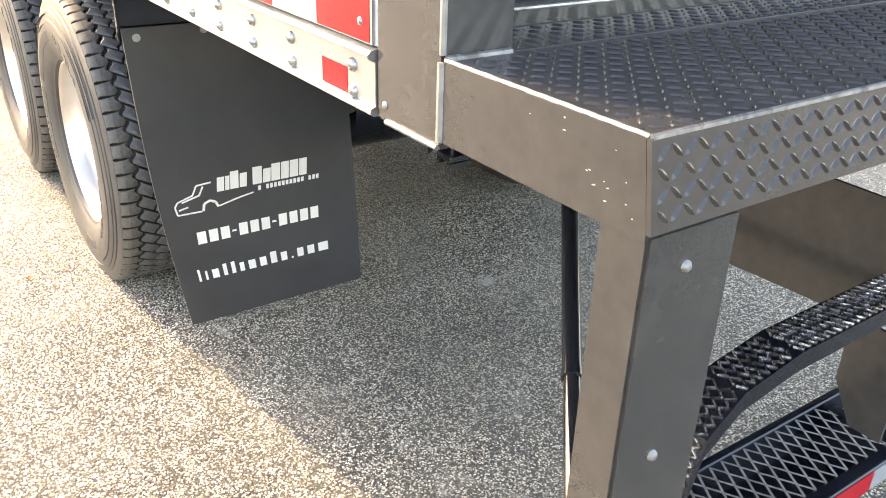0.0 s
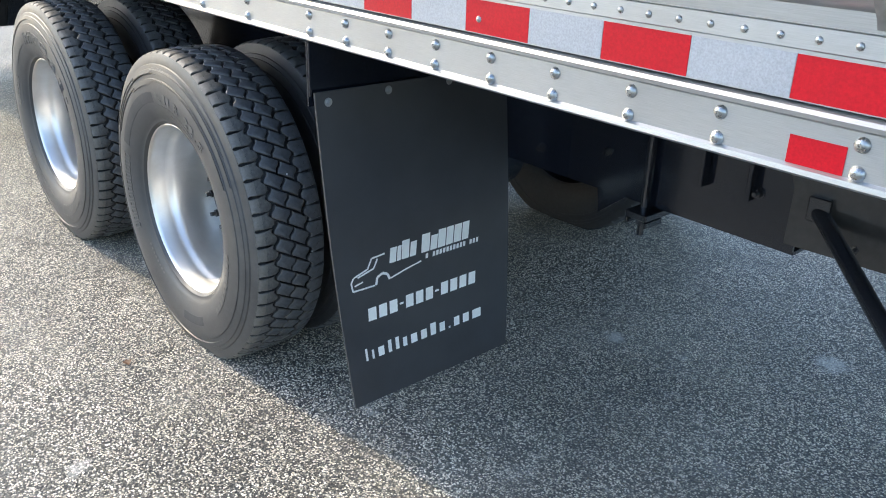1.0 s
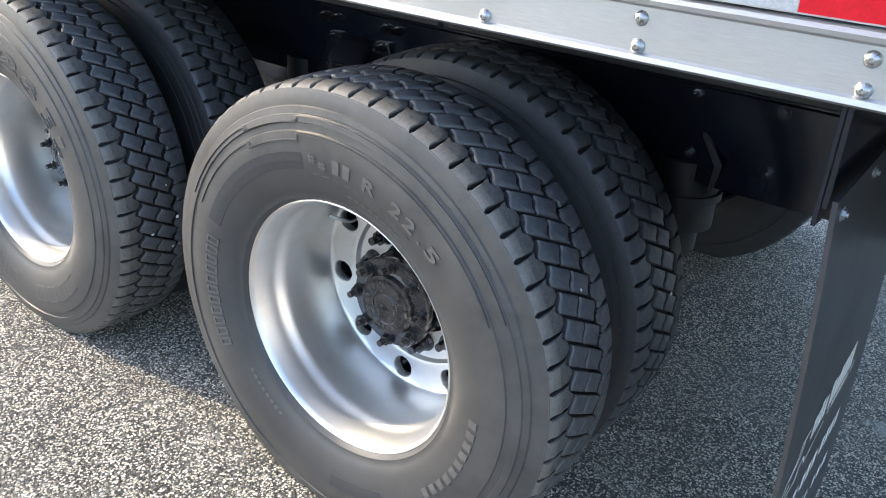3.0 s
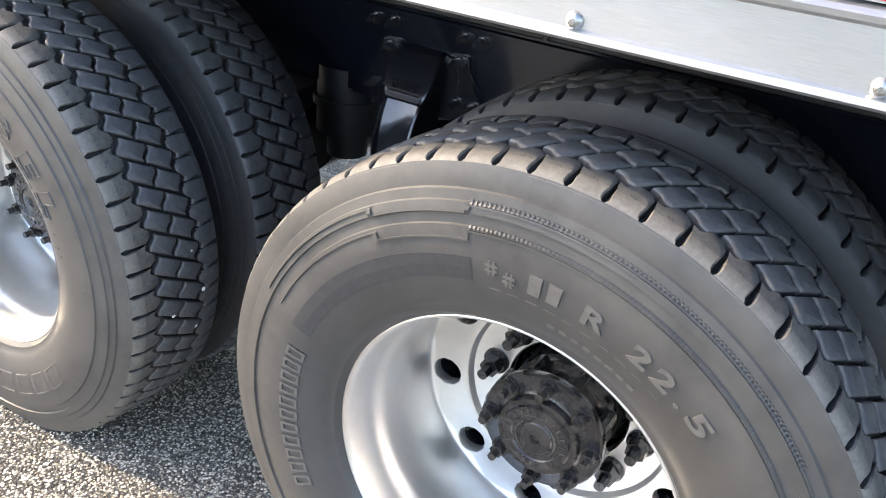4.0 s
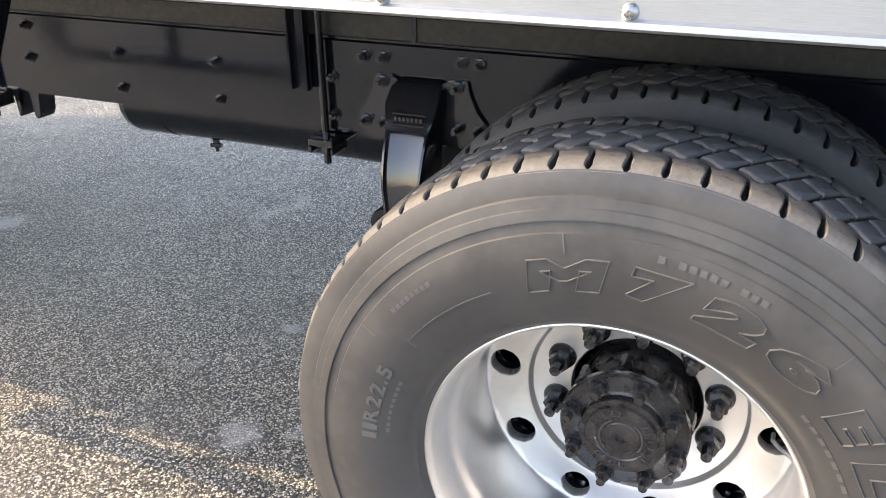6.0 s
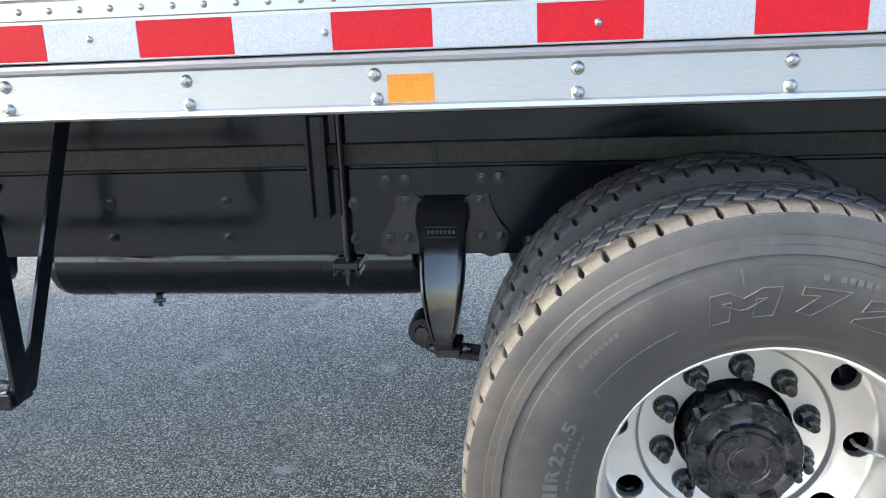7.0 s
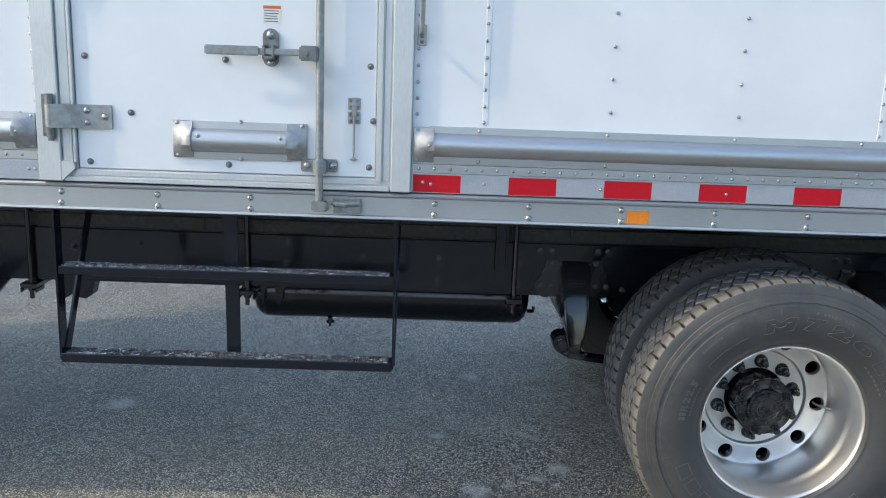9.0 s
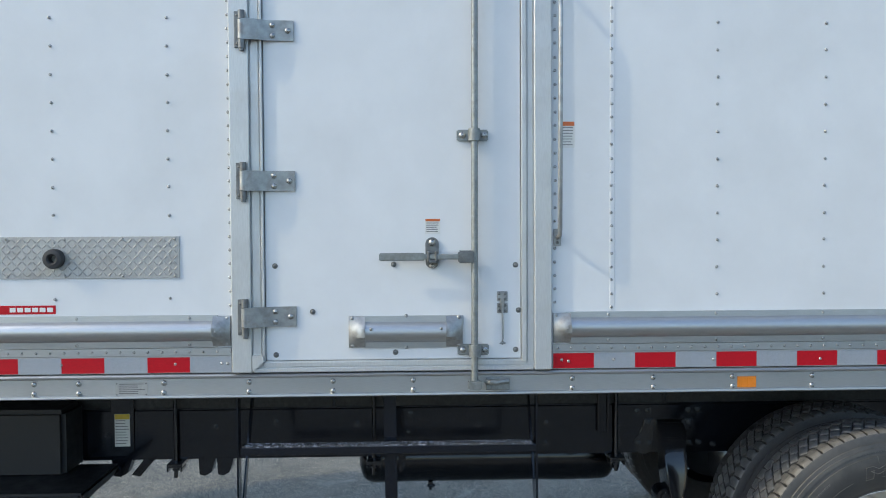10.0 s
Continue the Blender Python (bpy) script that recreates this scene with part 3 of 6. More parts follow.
# ---- side door ----
b = bmesh.new()
Z_SILL = 1.280
block(b, DOOR_L, -6.770, -0.022, 0.05, Z_SILL, 3.42, 0.003)
jamb_l = part("door_jamb", b, JAMB, label="dull aluminium door jamb")
b = bmesh.new()
block(b, -5.722, DOOR_R, -0.020, 0.05, Z_SILL, 3.42, 0.003)
jamb_r = part("door_jamb", b, JAMB, label="dull aluminium door jamb")
for x0, x1, y0, z0, owner in ((-6.766, -6.735, -0.012, 0.06, jamb_l), (-6.731, -6.722, -0.018, 0.06, jamb_l), (-5.748, -5.726, -0.010, 0.03, jamb_r), (-5.770, -5.752, -0.016, 0.03, jamb_r)):
    b = bmesh.new()
    block(b, x0, x1, y0, 0.05, Z_SILL + z0, 3.40, 0.002)
    part("jamb_strip", b, JAMB, owner)
b = bmesh.new()
block(b, -6.766, -5.726, -0.014, 0.05, Z_SILL, 1.296, 0.002)
block(b, -6.731, -5.752, -0.010, 0.05, 1.299, 1.318, 0.002)
part("door_sill", b, JAMB, label="aluminium door sill")
b = bmesh.new()
block(b, -6.766, -5.726, -0.014, 0.05, 3.38, 3.42, 0.002)
part("door_head", b, ALU_DULL)
b = bmesh.new()
block(b, DOOR_L + 0.002, DOOR_R - 0.002, 0.020, 0.049, Z_SILL + 0.001, 3.41)
frame_back = part("door_frame_back", b, JAMB)
for x0, x1, z1 in ((-6.7695, -6.7225, 3.405), (-5.7695, -5.7225, 3.405), (-6.7205, -5.7715, 1.3205)):
    b = bmesh.new()
    block(b, x0, x1, -0.0065, 0.0195, Z_SILL + 0.004, z1)
    part("frame_filler", b, JAMB, frame_back)
# mitred foot of the jamb
b = bmesh.new()
plate(b, [(-6.768, 1.2835), (-6.726, 1.322), (-6.731, 1.345), (-6.768, 1.345)], -0.0235, -0.0125)
part("jamb_foot", b, JAMB, jamb_l)
b = bmesh.new()
block(b, -6.720, -5.772, -0.004, 0.018, 1.322, 3.376, 0.003)
door = part("side_door", b, WHITE, label="white closed side door with a lock rod")
b = bmesh.new()
bz = [(-6.684, 1.674), (-6.547, 1.503), (-6.683, 1.344), (-6.241, 1.349), (-5.792, 1.672), (-5.781, 1.503), (-5.792, 1.355), (-6.246, 1.677)]
for x, z in bz:
    rod(b, (x, -0.004, z), (x, -0.0065, z), 0.0105, 12)
    dome(b, (x, -0.0065, z), 0.0075, 0.004, 8)
split_parts("door_bolt", b, DARK_STEEL, door, smooth=True)


def hinge(z):
    b = bmesh.new()
    block(b, -6.818, -6.790, -0.030, -0.022, z - 0.066, z + 0.066, 0.002)
    for dz in (-0.052, 0.052):
        rod(b, (-6.790, -0.036, z + dz - 0.016), (-6.790, -0.036, z + dz + 0.016), 0.0125, 12)
        dome(b, (-6.806, -0.030, z + dz), 0.006, 0.004, 8)
    rod(b, (-6.790, -0.036, z - 0.078), (-6.790, -0.036, z - 0.068), 0.009, 10)
    hg = part("hinge", b, DARK_STEEL, door, smooth=True)
    b = bmesh.new()
    rod(b, (-6.790, -0.036, z - 0.034), (-6.790, -0.036, z + 0.034), 0.0135, 14)
    strip_z = [(-6.790, -0.048), (-6.735, -0.040), (-6.715, -0.026), (-6.690, -0.0165), (-6.606, -0.0115)]
    prev = None
    for x, y in strip_z:
        cur = [b.verts.new((x, yy, zz)) for yy, zz in ((y, z - 0.037), (y, z + 0.037), (y + 0.006, z + 0.037), (y + 0.006, z - 0.037))]
        if prev:
            for q in range(4):
                b.faces.new((prev[q], prev[(q + 1) % 4], cur[(q + 1) % 4], cur[q]))
        else:
            b.faces.new(cur[::-1])
        prev = cur
    b.faces.new(prev)
    bmesh.ops.recalc_face_normals(b, faces=b.faces)
    part("hinge_strap", b, GALV, door, "galvanised hinge strap", smooth=True)
    b = bmesh.new()
    for x, dz in ((-6.682, 0.019), (-6.682, -0.019), (-6.627, 0.0)):
        dome(b, (x, -0.0155 if x < -6.65 else -0.0125, z + dz), 0.0115, 0.008, 10)
    split_parts("hinge_rivet", b, RIVET, door, smooth=True)


for z in (1.487, 1.987, 2.535, 3.1):
    hinge(z)

# lock rod with its guides
b = bmesh.new()
rod(b, (-5.948, -0.036, 1.245), (-5.942, -0.036, 3.3), 0.0125, 14)
lock = part("lock_rod", b, ROD, door, "round grey steel lock rod", smooth=True)
for z in (1.357, 2.153, 2.95):
    b = bmesh.new()
    block(b, -6.010, -5.893, -0.0145, -0.0035, z - 0.021, z + 0.021, 0.004, 2)
    rod(b, (-5.947, -0.036, z - 0.022), (-5.947, -0.036, z + 0.022), 0.0215, 16)
    block(b, -5.968, -5.926, -0.036, -0.010, z - 0.022, z + 0.022, 0.003)
    part("rod_guide", b, ROD, door, "steel rod guide", smooth=True)
    b = bmesh.new()
    for x in (-5.990, -5.908):
        dome(b, (x, -0.014, z), 0.0135, 0.009, 12)
    split_parts("guide_rivet", b, RIVET, door, smooth=True)
b = bmesh.new()
block(b, -5.972, -5.922, -0.052, -0.020, 1.212, 1.246, 0.005, 2)
block(b, -5.905, -5.815, -0.016, -0.012, 1.205, 1.252, 0.003)
tube(b, [(-5.905, -0.018, 1.236), (-5.890, -0.034, 1.238), (-5.865, -0.036, 1.236), (-5.845, -0.022, 1.238), (-5.820, -0.018, 1.238)], 0.009, 8)
part("rod_keeper", b, ROD, door, smooth=True)
b = bmesh.new()
dome(b, (-5.828, -0.016, 1.240), 0.008, 0.006, 8)
dome(b, (-5.882, -0.016, 1.213), 0.007, 0.005, 8)
split_parts("keeper_bolt", b, GALV, door, smooth=True)
# lever handle and hasp
b = bmesh.new()
block(b, -6.298, -6.130, -0.058, -0.049, 1.692, 1.721, 0.004, 2)
block(b, -6.132, -6.000, -0.054, -0.046, 1.696, 1.716, 0.003)
part("lock_handle", b, ROD, door, "flat steel locking lever")
b = bmesh.new()
block(b, -6.008, -5.950, -0.060, -0.022, 1.682, 1.728, 0.005, 2)
hex_bolt(b, (-5.985, -0.060, 1.704), 0.008, 0.006, washer=False)
part("handle_clamp", b, DARK_STEEL, door, smooth=True)
b = bmesh.new()
plate(b, [(-6.103 + 0.025 * math.cos(a) * (1 if abs(math.sin(a)) < 0.99 else 1), 1.719 + (0.033 if math.sin(a) >= 0 else -0.033) + 0.025 * math.sin(a)) for a in [2 * math.pi * k / 20 for k in range(20)]], -0.012, -0.004)
block(b, -6.122, -6.084, -0.058, -0.010, 1.682, 1.694, 0.003)
block(b, -6.122, -6.112, -0.058, -0.010, 1.684, 1.726, 0.003)
block(b, -6.094, -6.084, -0.058, -0.010, 1.684, 1.726, 0.003)
part("hasp", b, DARK_STEEL, door, smooth=True)
b = bmesh.new()
dome(b, (-6.103, -0.012, 1.757), 0.014, 0.010, 12)
dome(b, (-6.103, -0.012, 1.672), 0.011, 0.007, 10)
split_parts("hasp_rivet", b, RIVET, door, smooth=True)
sticker(-6.128, -6.072, 1.790, 1.846, LABEL_ORANGE, door, -0.004, 5)
# short rub rail on the door
b = bmesh.new()
prof = [(-0.003, 1.366), (-0.010, 1.366), (-0.011, 1.388)]
for k in range(9):
    a = radians(-80 + 160 * k / 8)
    prof.append((-0.012 - 0.026 * math.cos(a), 1.425 + 0.035 * math.sin(a)))
prof += [(-0.011, 1.463), (-0.010, 1.486), (-0.003, 1.486)]
strip(b, prof, -6.36, -6.04)
part("door_rub_rail", b, ALU, door, smooth=True)
for xe, s in ((-6.418, 1), (-5.987, -1)):
    b = bmesh.new()
    rows = []
    for u in (0.0, 0.35, 0.7, 1.0):
        hgt = 0.008 + 0.032 * min(1, u * 1.35)
        rows.append([b.verts.new((xe + s * (0.004 + 0.062 * u), y, z)) for y, z in ((-0.004, 1.368), (-0.012, 1.370), (-0.014 - 0.2 * hgt, 1.388), (-hgt - 0.006, 1.410), (-hgt - 0.006, 1.442), (-0.014 - 0.2 * hgt, 1.466), (-0.012, 1.484), (-0.004, 1.486))])
    for ra, rb in zip(rows, rows[1:]):
        for q in range(7):
            b.faces.new((ra[q], ra[q + 1], rb[q + 1], rb[q]))
    b.faces.new(rows[0])
    b.faces.new(rows[-1])
    bmesh.ops.recalc_face_normals(b, faces=b.faces)
    for z in (1.376, 1.478):
        dome(b, (xe + s * 0.018, -0.011, z), 0.0085, 0.006, 10)
    part("door_rub_cap", b, GALV, door, smooth=True)
b = bmesh.new()
for x, z in ((-6.200, 1.486), (-6.200, 1.368), (-6.33, 1.44), (-6.07, 1.44)):
    dome(b, (x, -0.011 if abs(z - 1.427) > 0.03 else -0.036, z), 0.007, 0.005, 8)
split_parts("door_rub_rivet", b, RIVET, door, smooth=True)
# hold-back hook
b = bmesh.new()
block(b, -5.862, -5.822, -0.008, -0.004, 1.536, 1.574, 0.002)
block(b, -5.862, -5.822, -0.008, -0.004, 1.492, 1.530, 0.002)
block(b, -5.850, -5.834, -0.014, -0.006, 1.510, 1.548, 0.003)
split_parts("holdback_plate", b, GALV, door)
b = bmesh.new()
for x in (-5.853, -5.831):
    for z in (1.565, 1.545, 1.521, 1.501):
        dome(b, (x, -0.008, z), 0.0055, 0.004, 8)
split_parts("holdback_screw", b, DARK_STEEL, door, smooth=True)
b = bmesh.new()
tube(b, [(-5.842, -0.014, 1.52), (-5.841, -0.016, 1.40), (-5.843, -0.016, 1.385), (-5.853, -0.016, 1.381), (-5.842, -0.016, 1.378), (-5.831, -0.016, 1.381), (-5.841, -0.016, 1.386)], 0.0036, 8)
part("holdback_hook", b, GALV, door, smooth=True)

# the rest of the box, which closes it
b = bmesh.new()
block(b, X_FRONT, X_REAR, 0.0, WIDE, Z_TOP, Z_TOP + 0.06, 0.02, 2)
part("box_roof", b, WHITE)
b = bmesh.new()
block(b, X_FRONT, X_REAR, WIDE - 0.045, WIDE, 1.19, Z_TOP)
part("far_wall", b, WHITE)
b = bmesh.new()
block(b, X_FRONT - 0.05, X_FRONT, 0.0, WIDE, 1.19, Z_TOP)
part("front_wall", b, WHITE)
# Added plate in place of the cab; keeps front sky light from underneath.
b = bmesh.new()
block(b, X_FRONT - 0.06, X_FRONT - 0.01, 0.1, WIDE - 0.1, 0.25, 1.185)
part("cab_light_block", b, BLACK)
b = bmesh.new()
block(b, -1.02, -0.98, 0.10, WIDE - 0.1, 1.20, Z_TOP)
part("rear_door", b, FAR_DARK)
b = bmesh.new()
block(b, X_FRONT, -0.9, 0.052, WIDE - 0.05, 1.190, 1.245)
part("box_floor", b, BLACK, label="black underside of the box floor")
b = bmesh.new()
for i in range(27):
    x = -9.1 + i * 0.3048
    block(b, x, x + 0.045, 0.80, WIDE - 0.80, 1.106, 1.188)
split_parts("floor_crossmember", b, BLACK)

# ---- chassis ----
Y_WEB = 0.790
X_TAIL = -1.34
for y0, s in ((Y_WEB, 1), (2.5 - Y_WEB, -1)):
    b = bmesh.new()
    t = 0.009
    strip(b, [(y0, 0.731), (y0 + s * 0.082, 0.731), (y0 + s * 0.082, 0.731 + t), (y0 + s * t, 0.731 + t), (y0 + s * t, 0.968 - t), (y0 + s * 0.082, 0.968 - t), (y0 + s * 0.082, 0.968), (y0, 0.968)][::s], X_FRONT - 1.0, X_TAIL)
    bmesh.ops.recalc_face_normals(b, faces=b.faces)
    long_edges = [e for e in b.edges if abs(e.verts[0].co.x - e.verts[1].co.x) > 1 and abs(e.verts[0].co.y - y0) < 0.001]
    bmesh.ops.bevel(b, geom=long_edges, offset=0.0085, segments=3, affect="EDGES")
    fr = part("frame_rail", b, BLACK, label="black painted steel frame rail", smooth=True)
    b = bmesh.new()
    block(b, X_FRONT, X_TAIL + 0.02, min(y0 + s * 0.006, y0 + s * 0.07), max(y0 + s * 0.006, y0 + s * 0.07), 0.9685, 1.026, 0.003)
    part("frame_spacer", b, SCUFF)
    b = bmesh.new()
    block(b, X_FRONT, X_TAIL, min(y0 - s * 0.006, y0 + s * 0.06), max(y0 - s * 0.006, y0 + s * 0.06), 1.0275, 1.104, 0.003)
    part("body_sill", b, BLACK)
    if s > 0:
        frame_near = fr
# spacer joints and sill joint plates on the near side
b = bmesh.new()
for x in (-4.985, -6.55, -3.4):
    block(b, x - 0.006, x + 0.006, Y_WEB + 0.002, Y_WEB + 0.007, 0.969, 1.026)
split_parts("spacer_joint", b, BLACK, frame_near)
b = bmesh.new()
for x in (-5.9, -3.0, -2.2, -7.2):
    block(b, x, x + 0.06, Y_WEB + 0.01, 1.70, 0.76, 0.94, 0.004)
split_parts("frame_crossmember", b, BLACK)

# bolts along the web
b = bmesh.new()
hex_bolt(b, (0, 0, 0), 0.0115, 0.014)
bolt = part("frame_bolt", b, BLACK_GLOSS, frame_near, smooth=False)
SPOTS = [(-5.548, 0.880), (-5.550, 0.781), (-5.871, 0.879), (-5.875, 0.782), (-6.192, 0.931), (-6.441, 0.887), (-6.20, 0.84), (-5.205, 0.872), (-5.205, 0.778), (-6.82, 0.90), (-6.82, 0.79),
         (-2.161, 0.797), (-2.65, 0.943), (-2.453, 0.945), (-2.455, 0.801), (-2.646, 0.803), (-1.913, 0.848), (-1.914, 0.947), (-1.45, 0.86), (-1.20, 0.80), (-7.1, 0.88), (-7.6, 0.85)]
bolt.location = (SPOTS[0][0], Y_WEB, SPOTS[0][1])
for x, z in SPOTS[1:]:
    share(bolt, frame_near, pose(x, Y_WEB, z, 0, random.uniform(0, 60), 0))

# tie plates and hanging U-bolts that hold the body down
b = bmesh.new()
block(b, -5.309, -5.257, Y_WEB - 0.016, Y_WEB - 0.010, 0.838, 1.10, 0.002)
block(b, -5.309, -5.301, Y_WEB - 0.034, Y_WEB - 0.016, 0.838, 1.10, 0.001)
block(b, -5.265, -5.257, Y_WEB - 0.034, Y_WEB - 0.016, 0.838, 1.10, 0.001)
part("tie_plate", b, BLACK, label="black steel channel tie plate")
b = bmesh.new()
for x in (-1.60, -1.47):
    block(b, x, x + 0.012, Y_WEB - 0.03, Y_WEB - 0.001, 0.84, 1.02, 0.002)
split_parts("tie_plate", b, BLACK)


def u_bolt(x):
    b = bmesh.new()
    rod(b, (x, Y_WEB - 0.022, 0.655), (x, Y_WEB - 0.022, 1.12), 0.0095, 10)
    block(b, x - 0.034, x + 0.036, Y_WEB - 0.055, Y_WEB + 0.09, 0.706, 0.727, 0.003)
    block(b, x - 0.034, x - 0.026, Y_WEB - 0.055, Y_WEB + 0.02, 0.688, 0.706, 0.002)
    block(b, x + 0.028, x + 0.036, Y_WEB - 0.055, Y_WEB + 0.02, 0.688, 0.706, 0.002)
    rod(b, (x, Y_WEB - 0.022, 0.688), (x, Y_WEB - 0.022, 0.706), 0.017, 6)
    part("u_bolt", b, BLACK_GLOSS, label="black U-bolt clamp on the frame", smooth=True)


for x in (-5.222, -6.363, -1.755, -7.28):
    u_bolt(x)
# small brackets under the frame
for x, w in ((-7.585, 0.095), (-7.185, 0.080), (-7.100, 0.080), (-6.315, 0.022), (-6.25, 0.036)):
    b = bmesh.new()
    lobe = [(x, 0.735), (x + 0.005, 0.657), (x + w * 0.4, 0.650), (x + w * 0.75, 0.668), (x + w, 0.735)]
    plate(b, lobe, 0.80, 0.86)
    part("frame_bracket", b, BLACK)
b = bmesh.new()
flat = [(-7.495, 0.660), (-7.455, 0.652), (-7.395, 0.722), (-7.435, 0.735)]
plate(b, flat, 0.80, 0.83)
part("frame_brace", b, BLACK)
b = bmesh.new()
plate(b, [(-1.94, 0.731), (-1.84, 0.731), (-1.93, 0.660)], 0.80, 0.806)
part("frame_gusset", b, BLACK)
# tail of the frame: a welded plate with a bent outline
b = bmesh.new()
plate(b, [(-1.36, 0.762), (-0.495, 0.790), (-0.495, 1.015), (-0.66, 1.018), (-0.66, 1.06), (-1.30, 1.06), (-1.395, 0.985), (-1.36, 0.90)], Y_WEB - 0.012, Y_WEB - 0.004)
tail = part("tail_plate", b, TAIL, label="glossy grey frame tail plate")
b = bmesh.new()
plate(b, [(-0.545, 0.789), (-0.44, 0.789), (-0.44, 0.58), (-0.50, 0.58), (-0.545, 0.66)], Y_WEB - 0.010, Y_WEB - 0.002)
part("drop_bracket", b, TAIL, tail)

# air tank
b = bmesh.new()
turned(b, [(0.0, -0.70), (0.055, -0.697), (0.105, -0.680), (0.130, -0.654), (0.136, -0.628), (0.138, -0.626), (0.138, -0.470), (0.1355, -0.468), (0.1355, 0.32), (0.138, 0.322), (0.138, 0.44), (0.136, 0.628), (0.130, 0.654), (0.105, 0.680), (0.055, 0.697), (0.0, 0.70)], 44)
tank = part("air_tank", b, BLACK, label="black cylindrical air tank under the frame", smooth=True)
tank.matrix_basis = pose(-5.775, 1.45, 0.545, 0, 0, -90)
b = bmesh.new()
rod(b, (-6.088, 1.42, 0.412), (-6.088, 1.42, 0.388), 0.013, 8)
rod(b, (-6.106, 1.41, 0.390), (-6.066, 1.42, 0.390), 0.009, 8)
rod(b, (-6.088, 1.42, 0.390), (-6.088, 1.42, 0.366), 0.008, 6)
part("tank_drain", b, BLACK_GLOSS)
b = bmesh.new()
rod(b, (-5.08, 1.43, 0.475), (-5.045, 1.43, 0.475), 0.011, 8)
rod(b, (-5.050, 1.43, 0.475), (-5.045, 1.43, 0.500), 0.008, 8)
rod(b, (-6.47, 1.41, 0.57), (-6.51, 1.41, 0.57), 0.011, 8)
split_parts("tank_fitting", b, BLACK_GLOSS)
b = bmesh.new()
for x in (-6.05, -5.35):
    block(b, x, x + 0.04, 1.30, 1.60, 0.680, 0.705, 0.003)
    block(b, x, x + 0.04, 1.44, 1.47, 0.700, 0.80, 0.003)
split_parts("tank_strap", b, BLACK)


# spring hangers: bolted plate, tapered leg with a dished face, spring eye
def hanger(cx, leaf=True):
    e = Y_WEB - 0.012
    c = cx - 0.014
    b = bmesh.new()
    half_line = [(-0.049, 0.876), (-0.070, 0.893), (-0.118, 0.893), (-0.125, 0.858), (-0.138, 0.823), (-0.163, 0.800), (-0.168, 0.780), (-0.162, 0.756), (-0.142, 0.734), (-0.116, 0.726), (-0.088, 0.742), (-0.054, 0.735)]
    plate(b, [(c + x, z) for x, z in half_line] + [(c - x, z) for x, z in half_line[::-1]], e, Y_WEB - 0.001)
    bmesh.ops.bevel(b, geom=list(b.edges), offset=0.003, segments=2, affect="EDGES")
    body = part("spring_hanger", b, BLACK_GLOSS, label="glossy black cast spring hanger", smooth=True)
    b = bmesh.new()
    # hood above, then a tapered leg with raised edges round a dished face
    rows = []
    for z, half, y, sunk in ((0.888, 0.052, 0.772, 0.0), (0.874, 0.064, 0.750, 0.0), (0.840, 0.068, 0.722, 0.0), (0.800, 0.060, 0.704, 0.0), (0.786, 0.056, 0.697, 0.0), (0.778, 0.0555, 0.692, 0.010), (0.74, 0.0545, 0.672, 0.012), (0.70, 0.053, 0.658, 0.012), (0.66, 0.050, 0.649, 0.012), (0.60, 0.042, 0.643, 0.010), (0.565, 0.034, 0.642, 0.006), (0.548, 0.030, 0.645, 0.001), (0.520, 0.026, 0.656, 0.0), (0.500, 0.022, 0.668, 0.0)):
        rim = min(0.0085, half * 0.28)
        rows.append([b.verts.new((c + x, yy, z)) for x, yy in ((-half, e), (-half, y + 0.012), (-half + 0.003, y + 0.001), (-half + rim, y), (-half + rim + 0.004, y + sunk), (-half * 0.3, y + sunk * 1.25), (half * 0.3, y + sunk * 1.25), (half - rim - 0.004, y + sunk), (half - rim, y), (half - 0.003, y + 0.001), (half, y + 0.012), (half, e))])
    for ra, rb in zip(rows, rows[1:]):
        for q in range(11):
            b.faces.new((ra[q], rb[q], rb[q + 1], ra[q + 1]))
    b.faces.new(rows[0])
    b.faces.new(rows[-1][::-1])
    bmesh.ops.recalc_face_normals(b, faces=b.faces)
    part("hanger_leg", b, BLACK_GLOSS, body, smooth=True)
    b = bmesh.new()
    for i in range(7):
        x = c - 0.034 + i * 0.0105
        block(b, x, x + 0.007, 0.7040, 0.714, 0.808, 0.818)
    block(b, c - 0.040, c + 0.042, 0.7020, 0.714, 0.799, 0.8015)
    block(b, c - 0.040, c + 0.042, 0.7080, 0.720, 0.8235, 0.826)
    part("cast_marks", b, BLACK_GLOSS, body, kind="stuff")
    for x, z in ((-0.149, 0.930), (-0.098, 0.930), (0.099, 0.932), (0.143, 0.932), (-0.096, 0.877), (0.094, 0.877), (-0.145, 0.778), (-0.096, 0.777), (0.096, 0.780), (0.143, 0.780), (0.218, 0.766)):
        bb = bmesh.new()
        rod(bb, (0, 0, 0), (0, -0.005, 0), 0.0165, 16, 0.0155)
        rod(bb, (0, -0.005, 0), (0, -0.020, 0), 0.0125, 6, 0.0118)
        rod(bb, (0, -0.020, 0), (0, -0.034, 0), 0.0066, 8)
        o = part("hanger_bolt", bb, BLACK_GLOSS, body, smooth=True)
        o.location = (c + x, e if z < 0.9 and x < 0.2 else Y_WEB, z)
    # spring eye, clevis and main leaf
    b = bmesh.new()
    turned(b, [(0.020, 0.0), (0.036, 0.0), (0.038, 0.004), (0.038, 0.09), (0.020, 0.09), (0.020, 0.0)], 24)
    eye = part("spring_eye", b, BLACK, body, smooth=True)
    eye.location = (cx - 0.066, 0.668, 0.560)
    b = bmesh.new()
